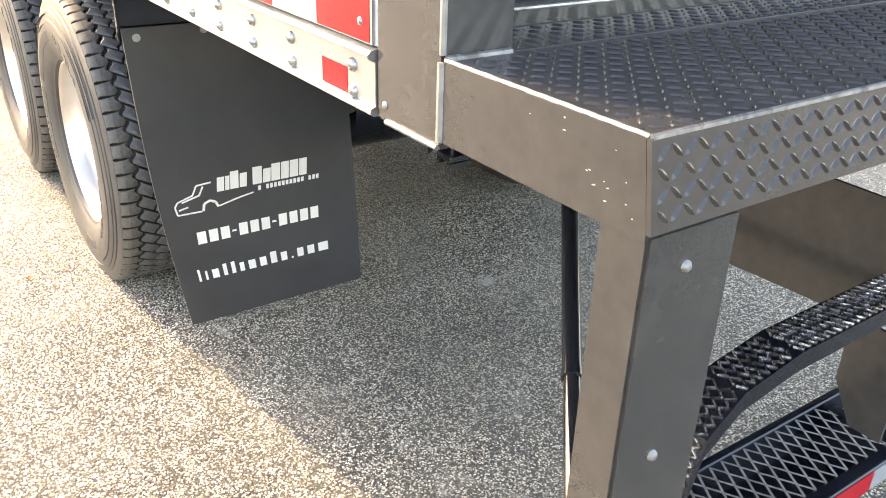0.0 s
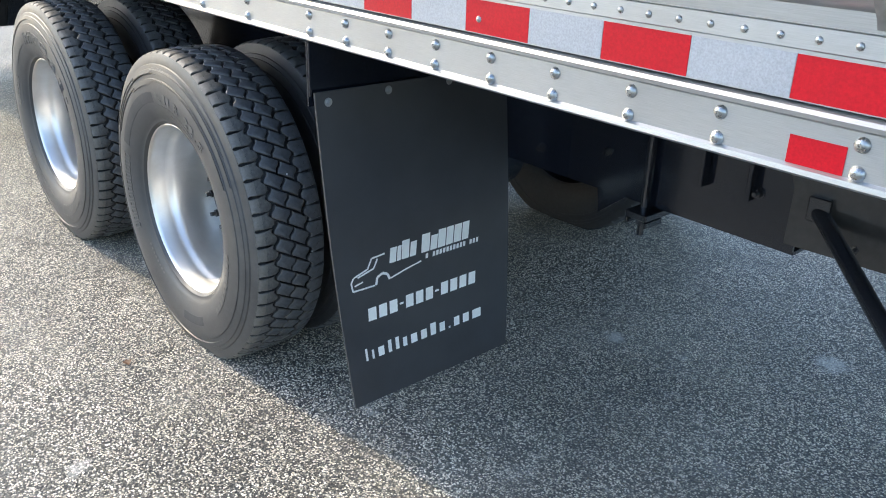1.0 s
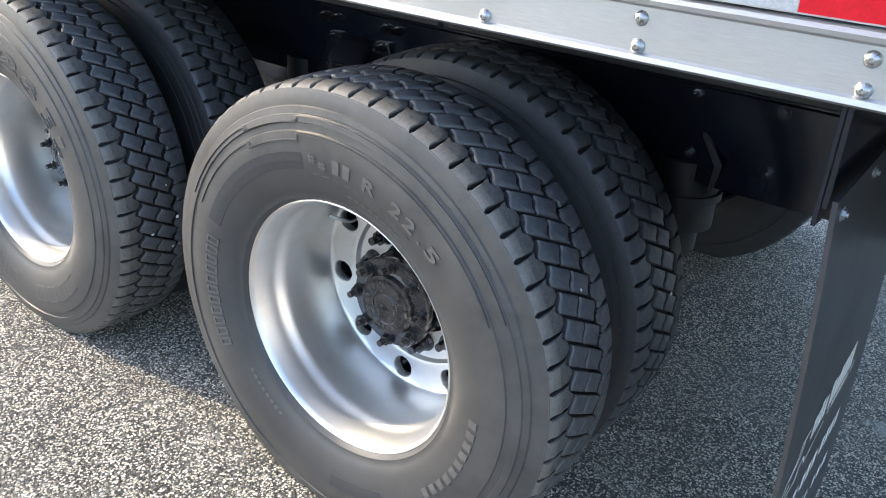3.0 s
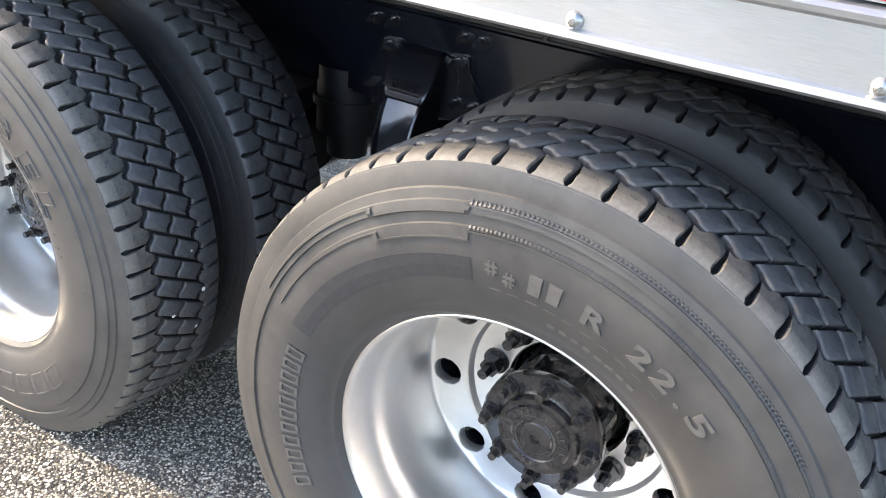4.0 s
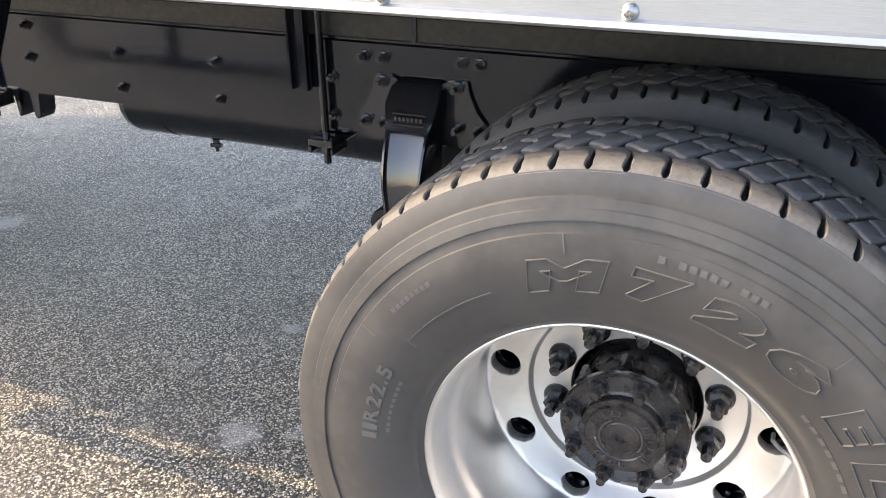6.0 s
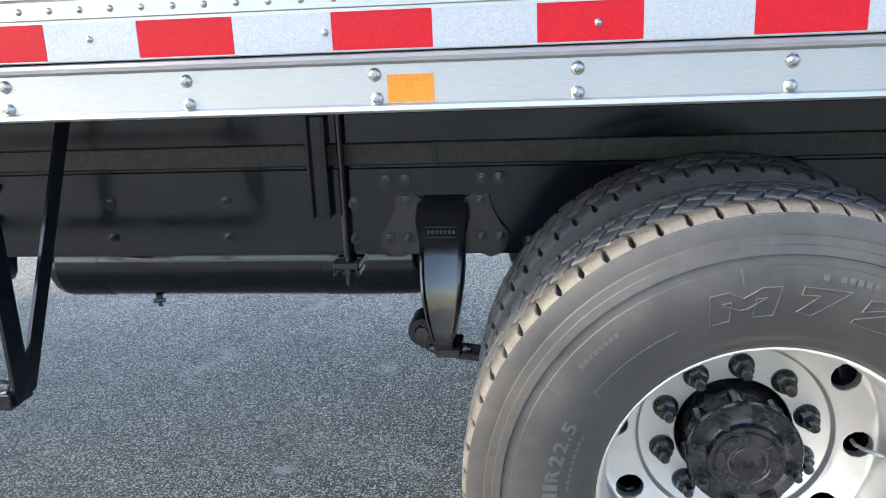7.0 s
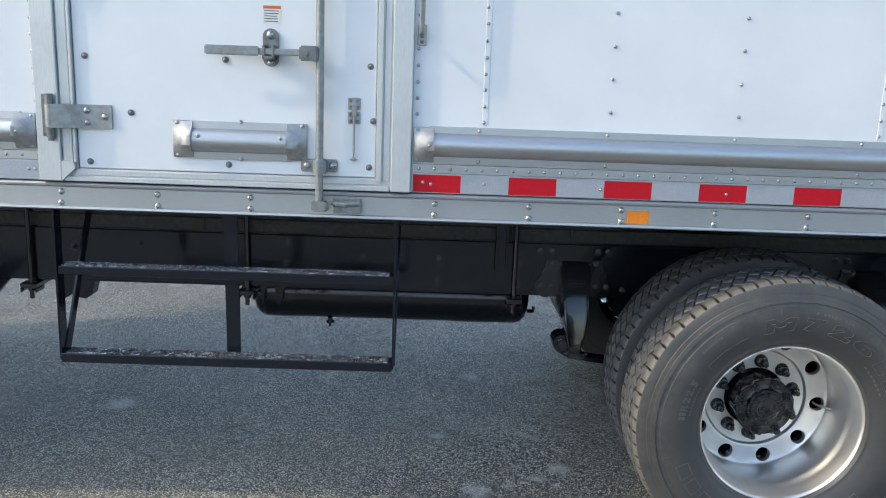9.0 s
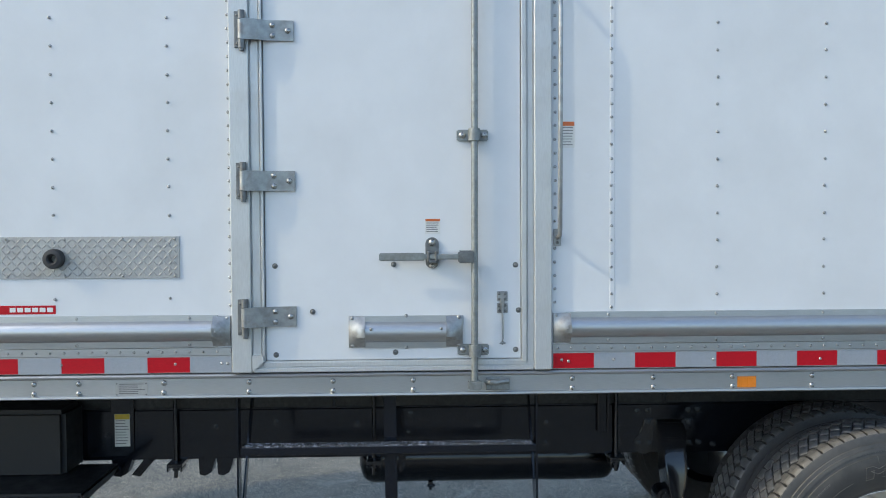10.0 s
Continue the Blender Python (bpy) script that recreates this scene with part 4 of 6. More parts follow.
    rod(b, (cx - 0.066, 0.656, 0.560), (cx - 0.066, 0.67, 0.560), 0.019, 6)
    block(b, cx - 0.034, cx + 0.030, 0.655, 0.76, 0.496, 0.522, 0.004)
    hex_bolt(b, (cx + 0.034, 0.69, 0.508), 0.010, 0.010, (1, 0, 0))
    hex_bolt(b, (cx - 0.038, 0.69, 0.508), 0.010, 0.010, (-1, 0, 0))
    part("spring_pin", b, BLACK_GLOSS, body)
    if not leaf:
        return
    b = bmesh.new()
    pts = [(-0.100, 0.540), (-0.080, 0.515), (-0.03, 0.488), (0.08, 0.472), (0.30, 0.448), (0.62, 0.440)]
    for (xa, za), (xb, zb) in zip(pts, pts[1:]):
        vs = [b.verts.new((cx + x, y, z)) for x, z0 in ((xa, za), (xb, zb)) for y in (0.690, 0.765) for z in (z0, z0 + 0.016)]
        for q in ((0, 1, 3, 2), (4, 6, 7, 5), (0, 4, 5, 1), (2, 3, 7, 6), (0, 2, 6, 4), (1, 5, 7, 3)):
            b.faces.new([vs[i] for i in q])
    bmesh.ops.recalc_face_normals(b, faces=b.faces)
    part("leaf_spring", b, BLACK, body)


for cx in (-4.952, -3.680):
    hanger(cx)

# axles with brake chambers
for xa in (-4.338, -3.036):
    b = bmesh.new()
    rod(b, (xa, 0.35, 0.502), (xa, 2.15, 0.502), 0.065, 20)
    rod(b, (xa, 1.05, 0.502), (xa, 1.45, 0.502), 0.20, 28)
    rod(b, (xa, 0.340, 0.502), (xa, 0.60, 0.502), 0.238, 36)
    rod(b, (xa, 1.90, 0.502), (xa, 2.160, 0.502), 0.238, 36)
    ax = part("axle", b, BLACK, label="black drive axle", smooth=True)
    b = bmesh.new()
    rod(b, (xa + 0.37, 0.86, 0.60), (xa + 0.37, 0.86, 0.78), 0.085, 24)
    rod(b, (xa + 0.37, 0.86, 0.675), (xa + 0.37, 0.86, 0.695), 0.095, 24)
    rod(b, (xa + 0.37, 0.86, 0.53), (xa + 0.37, 0.86, 0.60), 0.055, 20)
    part("brake_chamber", b, FAR_DARK, ax, smooth=True)
    b = bmesh.new()
    block(b, xa - 0.10, xa + 0.10, 0.66, 0.76, 0.545, 0.60, 0.004)
    for dx in (-0.07, 0.07):
        rod(b, (xa + dx, 0.66, 0.42), (xa + dx, 0.66, 0.62), 0.012, 8)
        rod(b, (xa + dx, 0.76, 0.42), (xa + dx, 0.76, 0.62), 0.012, 8)
    part("axle_clamp", b, BLACK, ax)
b = bmesh.new()
block(b, -3.62, -3.36, 0.875, 1.625, 0.42, 0.56, 0.01)
part("suspension_beam", b, BLACK, label="black cross beam between the axles")
# curved arm behind the hanger
b = bmesh.new()
tube(b, [(-3.612, 0.75, 0.46), (-3.592, 0.75, 0.535), (-3.562, 0.75, 0.597), (-3.522, 0.75, 0.648), (-3.482, 0.75, 0.675), (-3.42, 0.75, 0.69), (-3.33, 0.75, 0.685)], 0.026, 12)
part("control_arm", b, BLACK, label="curved black suspension arm", smooth=True)
# a hose that loops below the frame
b = bmesh.new()
tube(b, [(-3.95, 0.85, 0.86), (-3.9, 0.80, 0.80), (-3.86, 0.82, 0.74), (-3.90, 0.88, 0.66), (-4.0, 0.95, 0.60)], 0.009, 8)
tube(b, [(-2.62, 0.80, 0.86), (-2.56, 0.76, 0.80), (-2.58, 0.80, 0.72), (-2.66, 0.88, 0.66)], 0.009, 8)
split_parts("air_hose", b, CLEAN_AND_GROOVE_SHADE, TRUCK, "black rubber air hose", smooth=True)

# tank, box and steps towards the cab
b = bmesh.new()
block(b, -8.6, -7.70, 0.56, 0.78, 0.72, 1.02, 0.02, 2)
part("battery_box", b, FAR_DARK, label="black box on the frame towards the cab")
b = bmesh.new()
plate(b, [(-8.6, 0.735), (-7.52, 0.735), (-7.56, 0.67), (-7.68, 0.58), (-7.76, 0.42), (-8.6, 0.40)], 0.30, 0.74)
bmesh.ops.bevel(b, geom=list(b.edges), offset=0.012, segments=2, affect="EDGES")
part("fuel_tank", b, FAR_DARK, label="black tank below the frame", smooth=True)
lp = bmesh.new()
block(lp, -7.58, -7.475, Y_WEB - 0.010, Y_WEB - 0.002, 0.78, 1.02, 0.002)
lab = part("label_panel", lp, BLACK)
sticker(-7.562, -7.492, 0.80, 0.952, LABEL_YELLOW, lab, Y_WEB - 0.010, 9)

# ---- side steps under the door ----
X_SL, X_SR, Y_ST = -6.842, -5.704, 0.040


def zig_grip(b, put, length, width, rows, pitch=0.0135, high=0.006):
    """Raised zigzag ribs of a toothed grip strip; put maps (along, across, up) into space."""
    n = int(length / pitch)
    rw = width / rows
    rng = random.Random(int(length * 1000) + rows)
    for j in range(rows):
        for i in range(n):
            for s0, s1, t0, t1 in ((0.0, 0.5, 0.12, 0.88), (0.5, 1.0, 0.88, 0.12)):
                u0, u1 = (i + s0) * pitch, (i + s1) * pitch
                v0, v1 = (j + (t0 if j % 2 else 1 - t0)) * rw, (j + (t1 if j % 2 else 1 - t1)) * rw
                d = Vector((u1 - u0, v1 - v0)).normalized() * 0.0017
                h0, h1 = high * rng.uniform(0.7, 1.1), high * rng.uniform(0.7, 1.1)
                low = [b.verts.new(put(*q)) for q in ((u0 - d.y, v0 + d.x, 0), (u1 - d.y, v1 + d.x, 0), (u1 + d.y, v1 - d.x, 0), (u0 + d.y, v0 - d.x, 0))]
                top = [b.verts.new(put(*q)) for q in ((u0 - d.y * 0.6, v0 + d.x * 0.6, h0), (u1 - d.y * 0.6, v1 + d.x * 0.6, h1), (u1 + d.y * 0.6, v1 - d.x * 0.6, h1), (u0 + d.y * 0.6, v0 - d.x * 0.6, h0))]
                for q in range(4):
                    b.faces.new((low[q], low[(q + 1) % 4], top[(q + 1) % 4], top[q]))
                b.faces.new(top)
    bmesh.ops.recalc_face_normals(b, faces=b.faces)


b = bmesh.new()
block(b, X_SL + 0.012, X_SR - 0.004, Y_ST, Y_ST + 0.062, 0.955, 0.984, 0.002)
steps = part("side_steps", b, BLACK, label="black welded double side step below the door")
b = bmesh.new()
block(b, X_SL + 0.006, X_SR - 0.002, Y_ST - 0.002, Y_ST + 0.062, 0.645, 0.677, 0.002)
part("step_tread", b, BLACK, steps)
for z in (0.984, 0.677):
    b = bmesh.new()
    zig_grip(b, lambda u, v, h, z=z: (X_SL + 0.02 + u, Y_ST + 0.002 + v, z + h), X_SR - X_SL - 0.032, 0.058, 6, 0.0095, 0.0042)
    part("grip_teeth", b, GRIP, steps, "worn toothed grip with painted glints", kind="stuff")


def flat_bar(b, p, q, wx, wy):
    p, q = Vector(p), Vector(q)
    vs = [b.verts.new(c + Vector((sx * wx / 2, sy * wy / 2, 0))) for c in (p, q) for sx, sy in ((-1, -1), (1, -1), (1, 1), (-1, 1))]
    for k in range(4):
        b.faces.new((vs[k], vs[(k + 1) % 4], vs[4 + (k + 1) % 4], vs[4 + k]))
    b.faces.new(vs[3::-1])
    b.faces.new(vs[4:])


for x in (X_SL, X_SR):
    b = bmesh.new()
    flat_bar(b, (x, Y_ST + 0.035, 1.19), (x, Y_ST + 0.035, 0.650), 0.007, 0.05)
    part("step_hanger", b, BLACK, steps)
    b = bmesh.new()
    flat_bar(b, (x + 0.004, 0.37, 1.188), (x + 0.004, Y_ST + 0.045, 0.66), 0.007, 0.045)
    part("step_brace", b, BLACK, steps)
b = bmesh.new()
flat_bar(b, (-6.268, 0.108, 1.188), (-6.262, 0.108, 0.660), 0.048, 0.007)
part("step_strap", b, BLACK, steps)

# ---- mud flap ----
TL, TR, BL, BR = Vector((-2.172, 0.002, 1.066)), Vector((-2.180, 0.640, 1.060)), Vector((-2.150, 0.088, 0.160)), Vector((-2.150, 0.680, 0.160))


def on_flap(u, v, out=0.0):
    """u across from the outer edge, v down; out: millimetres towards the rear."""
    p = TL.lerp(TR, u).lerp(BL.lerp(BR, u), v)
    p.x += 0.016 * math.sin(math.pi * v) * (1 - 0.4 * u) + out
    p.y -= 0.020 * math.sin(math.pi * v) * (1 - u)
    return p


b = bmesh.new()
NU, NV = 8, 14
front = [[b.verts.new(on_flap(i / NU, j / NV)) for i in range(NU + 1)] for j in range(NV + 1)]
back = [[b.verts.new(on_flap(i / NU, j / NV, -0.007)) for i in range(NU + 1)] for j in range(NV + 1)]
for j in range(NV):
    for i in range(NU):
        b.faces.new((front[j][i], front[j][i + 1], front[j + 1][i + 1], front[j + 1][i]))
        b.faces.new((back[j][i], back[j + 1][i], back[j + 1][i + 1], back[j][i + 1]))
for j in range(NV):
    b.faces.new((front[j][0], front[j + 1][0], back[j + 1][0], back[j][0]))
    b.faces.new((front[j][NU], back[j][NU], back[j + 1][NU], front[j + 1][NU]))
for i in range(NU):
    b.faces.new((front[0][i], back[0][i], back[0][i + 1], front[0][i + 1]))
    b.faces.new((front[NV][i], front[NV][i + 1], back[NV][i + 1], back[NV][i]))
bmesh.ops.recalc_face_normals(b, faces=b.faces)
flap = part("mud_flap", b, FLAP, label="black plastic mud flap with white printing", smooth=True)


def flap_bar(b, u0, u1, v0, v1, slant=0.0):
    """A plain printed bar on the flap."""
    q = [b.verts.new(on_flap(u, v, 0.0012)) for u, v in ((u0 + slant, v0), (u1 + slant, v0), (u1, v1), (u0, v1))]
    b.faces.new(q)


def flap_line(b, pts, w=0.004):
    for (ua, va), (ub, vb) in zip(pts, pts[1:]):
        d = Vector((ub - ua, (vb - va) * 1.45)).normalized()
        nu, nv = -d.y * w, d.x * w / 1.45
        q = [b.verts.new(on_flap(u, v, 0.0012)) for u, v in ((ua - nu, va - nv), (ub - nu, vb - nv), (ub + nu, vb + nv), (ua + nu, va + nv))]
        b.faces.new(q)


b = bmesh.new()
# two words in heavy bars, and a small line under them
u = 0.275
for wdt in (0.030, 0.016, 0.036, 0.030, None, 0.042, 0.034, 0.040, 0.036, 0.040, 0.036):
    if wdt is None:
        u += 0.025
        continue
    flap_bar(b, u, u + wdt + 0.005, 0.482 + (0.004 if wdt < 0.035 else -0.008), 0.534, 0.012)
    u += wdt + 0.010
u = 0.475
for k in range(16):
    if k != 1 and k != 12:
        flap_bar(b, u, u + 0.0145, 0.541, 0.557, 0.003)
    u += 0.0205
# outline of a truck's nose as plain strokes
flap_line(b, [(0.075, 0.588), (0.07, 0.560), (0.085, 0.545), (0.16, 0.530), (0.185, 0.500), (0.255, 0.497)])
flap_line(b, [(0.105, 0.548), (0.19, 0.534), (0.215, 0.506)])
flap_line(b, [(0.075, 0.588), (0.19, 0.590)])
flap_line(b, [(0.195, 0.590), (0.205, 0.566), (0.235, 0.558), (0.26, 0.566), (0.27, 0.585)], 0.006)
flap_line(b, [(0.275, 0.583), (0.36, 0.570), (0.45, 0.560)])
flap_line(b, [(0.085, 0.572), (0.13, 0.566)])
part("flap_emblem", b, PRINT, flap, "plain white emblem marks", kind="stuff")
b = bmesh.new()
u = 0.135
for k in range(12):
    if k in (3, 7):
        flap_bar(b, u, u + 0.022, 0.678, 0.685)
        u += 0.034
    else:
        flap_bar(b, u, u + 0.044, 0.660, 0.704, 0.004)
        u += 0.0585
split_parts("flap_bar", b, PRINT, flap, "row of plain white bars")
b = bmesh.new()
u = 0.095
for k, w in enumerate((0.012, 0.012, 0.034, 0.020, 0.020, 0.024, 0.038, 0.036, 0.034, 0.034, 0.012, 0.036, 0.040, 0.058)):
    top = 0.795 if k in (0, 3, 4, 8) else (0.832 if k == 10 else 0.806)
    flap_bar(b, u, u + w, top, 0.840)
    u += w + 0.0235
split_parts("flap_bar", b, PRINT, flap, "row of plain white bars")
b = bmesh.new()
for u, v in ((0.055, 0.028), (0.34, 0.02), (0.66, 0.02)):
    hex_bolt(b, on_flap(u, v, 0.0), 0.0075, 0.005, (1, 0, 0))
split_parts("flap_bolt", b, GALV, flap)
b = bmesh.new()
block(b, -2.196, -2.190, -0.004, 0.70, 1.03, 1.184, 0.001)
block(b, -2.189, -2.182, -0.004, 0.002, 1.055, 1.184, 0.001)
part("flap_bracket", b, BLACK, label="black steel mud flap bracket")

# ---- wheels ----
R_TYRE, Z_AXLE, X_FORE, X_AFT = 0.527, 0.502, -4.338, -3.036
SIDE = [(0.281, -0.090), (0.288, -0.104), (0.297, -0.1145), (0.306, -0.1165), (0.311, -0.1205), (0.326, -0.1275), (0.346, -0.1350), (0.370, -0.1405), (0.395, -0.1428), (0.420, -0.1415), (0.4365, -0.1385),
        (0.4380, -0.1355), (0.4520, -0.1330), (0.4535, -0.1362), (0.4570, -0.1355), (0.4670, -0.1325), (0.4685, -0.1295), (0.4810, -0.1262), (0.4830, -0.1225), (0.4920, -0.1212), (0.5040, -0.1180), (0.5140, -0.1140)]


def side_y(r):
    for (ra, ya), (rb, yb) in zip(SIDE, SIDE[1:]):
        if ra <= r <= rb:
            return ya + (yb - ya) * (r - ra) / (rb - ra)
    return SIDE[-1][1]


def wheel_point(r, deg, y):
    a = radians(deg)
    return Vector((r * math.sin(a), y, r * math.cos(a)))


def make_tyre(parent, label, pitches, spin, z_ground):
    """Casing and tread: pointed shoulder lugs, two middle rows of wavy blocks, narrow grooves."""
    bm = bmesh.new()
    prof = SIDE + [(0.511, -0.112), (0.507, -0.105), (0.507, -0.095), (0.510, -0.07), (0.511, 0.0)]
    prof = prof + [(r, -y) for r, y in prof[-2::-1]]
    ns = len(SIDE)
    total = len(prof)

    def pick(k):
        j = min(k, total - 2 - k)
        # index 0, the tread floor, is darkened in place of groove shade
        return 1 if j < ns - 1 else 0

    turned(bm, prof, 138, pick)
    bmesh.ops.recalc_face_normals(bm, faces=bm.faces)
    casing = bm
    bm = bmesh.new()
    step = 2 * math.pi * R_TYRE / pitches
    rng = random.Random(pitches)
    floor_r = 0.507

    def crown(y):
        return R_TYRE - 0.0055 * (y / 0.105) ** 2

    def at(s, y, r):
        return bm.verts.new(wheel_point(r, spin + math.degrees(s / R_TYRE), y))

    def edge(f, mid):
        """Slanted, slightly kinked run of the grooves round the tyre; f in pitches from a cross groove."""
        return mid - 0.0155 * (f - 0.5) + 0.0026 * math.sin(2 * math.pi * f)

    def cross(y):
        """Run of the grooves across the tread."""
        return 0.57 * y + 0.0019 * math.sin(2 * math.pi * y / 0.052)

    def inset(ring, d):
        """The outline moved inwards by d."""
        n, out = len(ring), []
        for q in range(n):
            p0, p1, p2 = Vector(ring[q - 1]), Vector(ring[q]), Vector(ring[(q + 1) % n])
            e0, e1 = (p1 - p0).normalized(), (p2 - p1).normalized()
            nrm = Vector((-(e0.y + e1.y), e0.x + e1.x))
            out.append(p1 + nrm.normalized() * d if nrm.length > 1e-6 else p1.copy())
        return out

    def block_on(ring, lift):
        area = sum(ring[q - 1][0] * ring[q][1] - ring[q][0] * ring[q - 1][1] for q in range(len(ring)))
        if area < 0:
            ring = ring[::-1]
        layers = []
        for d, drop in ((0.0042, 0.0), (0.0018, 0.0010), (0.0, 0.0036)):
            layers.append([at(p[0], p[1], crown(p[1]) + lift - drop) for p in inset(ring, d)])
        layers.append([at(p[0], p[1], floor_r) for p in inset(ring, -0.0004)])
        bm.faces.new(layers[0])
        n = len(ring)
        # index 3 rims each block top with painted edge light
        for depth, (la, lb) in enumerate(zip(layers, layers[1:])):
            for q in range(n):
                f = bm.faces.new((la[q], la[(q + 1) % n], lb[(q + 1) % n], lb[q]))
                # index 2 paints groove shade on the block walls
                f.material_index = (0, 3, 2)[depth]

    ups = (0.035, 0.14, 0.3, 0.45, 0.6, 0.75, 0.88, 0.965)
    turns = (-0.406, -0.36, -0.22, -0.08, 0.03, 0.14, 0.32, 0.548, 0.594)
    sec = [(0.074, crown(0.074)), (0.088, crown(0.088)), (0.0960, crown(0.096)), (0.1015, crown(0.1015) - 0.0008), (0.1065, 0.5190), (0.1105, 0.5158), (0.1153, 0.5112)]
    cut = [0.88, 0.885, 0.885, 0.88, 0.845, 0.82, 0.81, 0.84, 0.995]
    half = step * 0.5
    for k in range(pitches):
        s0 = k * step
        # two middle rows of slanted blocks
        for ma, mb in ((-0.052, -0.0028), (0.0028, 0.052)):
            ring = [(f, edge(f, ma + (0.0030 if ma < -0.01 else 0.0))) for f in ups]
            ring += [(f, edge(f, mb - (0.0030 if mb > 0.01 else 0.0))) for f in ups[::-1]]
            block_on([(s0 + f * step + cross(y), y) for f, y in ring], rng.uniform(-0.0007, 0.0004))
        # shoulder lugs; their inner points reach in between the blocks
        for sgn in (-1, 1):
            wear = rng.uniform(-0.0008, 0.0005)
            mean = s0 - sgn * 0.094 * step + cross(sgn * 0.056)
            tips = [edge(f + 1 if f < 0 else f, -0.052) - 0.0050 - 0.0022 * (1 - min(abs(f - 0.07), 0.2) / 0.2) for f in turns]
            rows, low = [], []
            for q in range(9):
                line = []
                for f, y in zip(turns, tips):
                    d = (f - 0.094) / 0.5
                    out = y if q == 0 else y - 0.0042 if q == 1 else -sec[q - 2][0]
                    r = crown(out) if q < 2 else sec[q - 2][1]
                    r += wear - (0.0030 if abs(d) == 1 and q < 7 else 0.0) - (0.0030 if q == 0 else 0.0)
                    blend = (1.0, 0.85, 0.35, 0.0)[min(q, 3)]
                    bend = cross(sgn * -out) - cross(sgn * 0.056)
                    line.append(at(mean - sgn * (d * half * cut[q]) + blend * bend * (0.0 if abs(d) == 1 else 1.0), -sgn * out, r))
                rows.append(line)
                deep = floor_r if q < 6 else (0.506, 0.506, 0.509)[q - 6]
                yb = tips[0] if q == 0 else tips[0] - 0.004 if q == 1 else -min(sec[q - 2][0], 0.1125)
                low.append([at(mean - sgn * (d * half * (cut[q] + 0.012)), -sgn * yb, deep) for d in (-1, 1)])
            for q, (ra, rb) in enumerate(zip(rows, rows[1:])):
                for j in range(len(turns) - 1):
                    f = bm.faces.new((ra[j], ra[j + 1], rb[j + 1], rb[j]))
                    # index 3: painted edge light on the inner bevel, dusty lug top beyond
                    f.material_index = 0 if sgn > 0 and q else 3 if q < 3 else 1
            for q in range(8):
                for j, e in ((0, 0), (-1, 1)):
                    # lug flanks and feet carry the same painted groove shade
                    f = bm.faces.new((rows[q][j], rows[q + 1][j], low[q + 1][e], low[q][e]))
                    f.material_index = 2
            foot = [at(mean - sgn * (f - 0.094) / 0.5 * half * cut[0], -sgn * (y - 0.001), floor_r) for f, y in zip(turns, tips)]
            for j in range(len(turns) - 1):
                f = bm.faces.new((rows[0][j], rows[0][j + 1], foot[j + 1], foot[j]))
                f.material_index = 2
            # short sipe in the lug, its shade drawn as a dark strip on top
            z0 = crown(0.085) + wear + 0.0003
            way = [(-0.0045, 0.080), (-0.0015, 0.0855), (0.0015, 0.0845), (0.0055, 0.090)]
            for (sa, ya), (sb, yb) in zip(way, way[1:]):
                f = bm.faces.new([at(mean - sgn * sa - 0.0006, sgn * ya, z0), at(mean - sgn * sb - 0.0006, sgn * yb, z0), at(mean - sgn * sb + 0.0006, sgn * yb, z0), at(mean - sgn * sa + 0.0006, sgn * ya, z0)])
                f.material_index = 2
    for some in (casing, bm):
        for v in some.verts:
            v.co.z = max(v.co.z, z_ground - Z_AXLE + 0.003)
    bmesh.ops.recalc_face_normals(bm, faces=bm.faces)
    tyre = part("tyre", casing, (CLEAN_AND_GROOVE_SHADE, SIDEWALL), parent, label, smooth=True)
    blocks = part("tread_pattern", bm, (TREAD, SHOULDER, CLEAN_AND_GROOVE_SHADE, TREAD_EDGE), parent, "moulded tread blocks", smooth=True, kind="stuff")
    return tyre, blocks


def arc_patch(b, r0, r1, a0, a1, high=0.0012, steps=0):
    """A raised patch that follows the sidewall."""
    n = steps or max(1, int(abs(a1 - a0) / 3))
    rr = [r0, (r0 + r1) / 2, r1]
    grid = [[b.verts.new(wheel_point(r, a0 + (a1 - a0) * i / n, side_y(r) - high)) for r in rr] for i in range(n + 1)]
    for ga, gb in zip(grid, grid[1:]):
        for q in range(2):
            b.faces.new((ga[q], ga[q + 1], gb[q + 1], gb[q]))
    for g0, g1, q in [(grid[i], grid[i + 1], 0) for i in range(n)] + [(grid[i], grid[i + 1], 2) for i in range(n)]:
        lo0 = b.verts.new(g0[q].co + Vector((0, high + 0.001, 0)))
        lo1 = b.verts.new(g1[q].co + Vector((0, high + 0.001, 0)))
        b.faces.new((g0[q], g1[q], lo1, lo0))


def arc_frame(b, r0, r1, a0, a1, w=0.004, high=0.0022):
    """A raised outline that follows the sidewall."""
    da = math.degrees(w / r1)
    arc_patch(b, r0, r0 + w, a0, a1, high)
    arc_patch(b, r1 - w, r1, a0, a1, high)
    arc_patch(b, r0, r1, a0, a0 + da, high, 1)
    arc_patch(b, r0, r1, a1 - da, a1, high, 1)


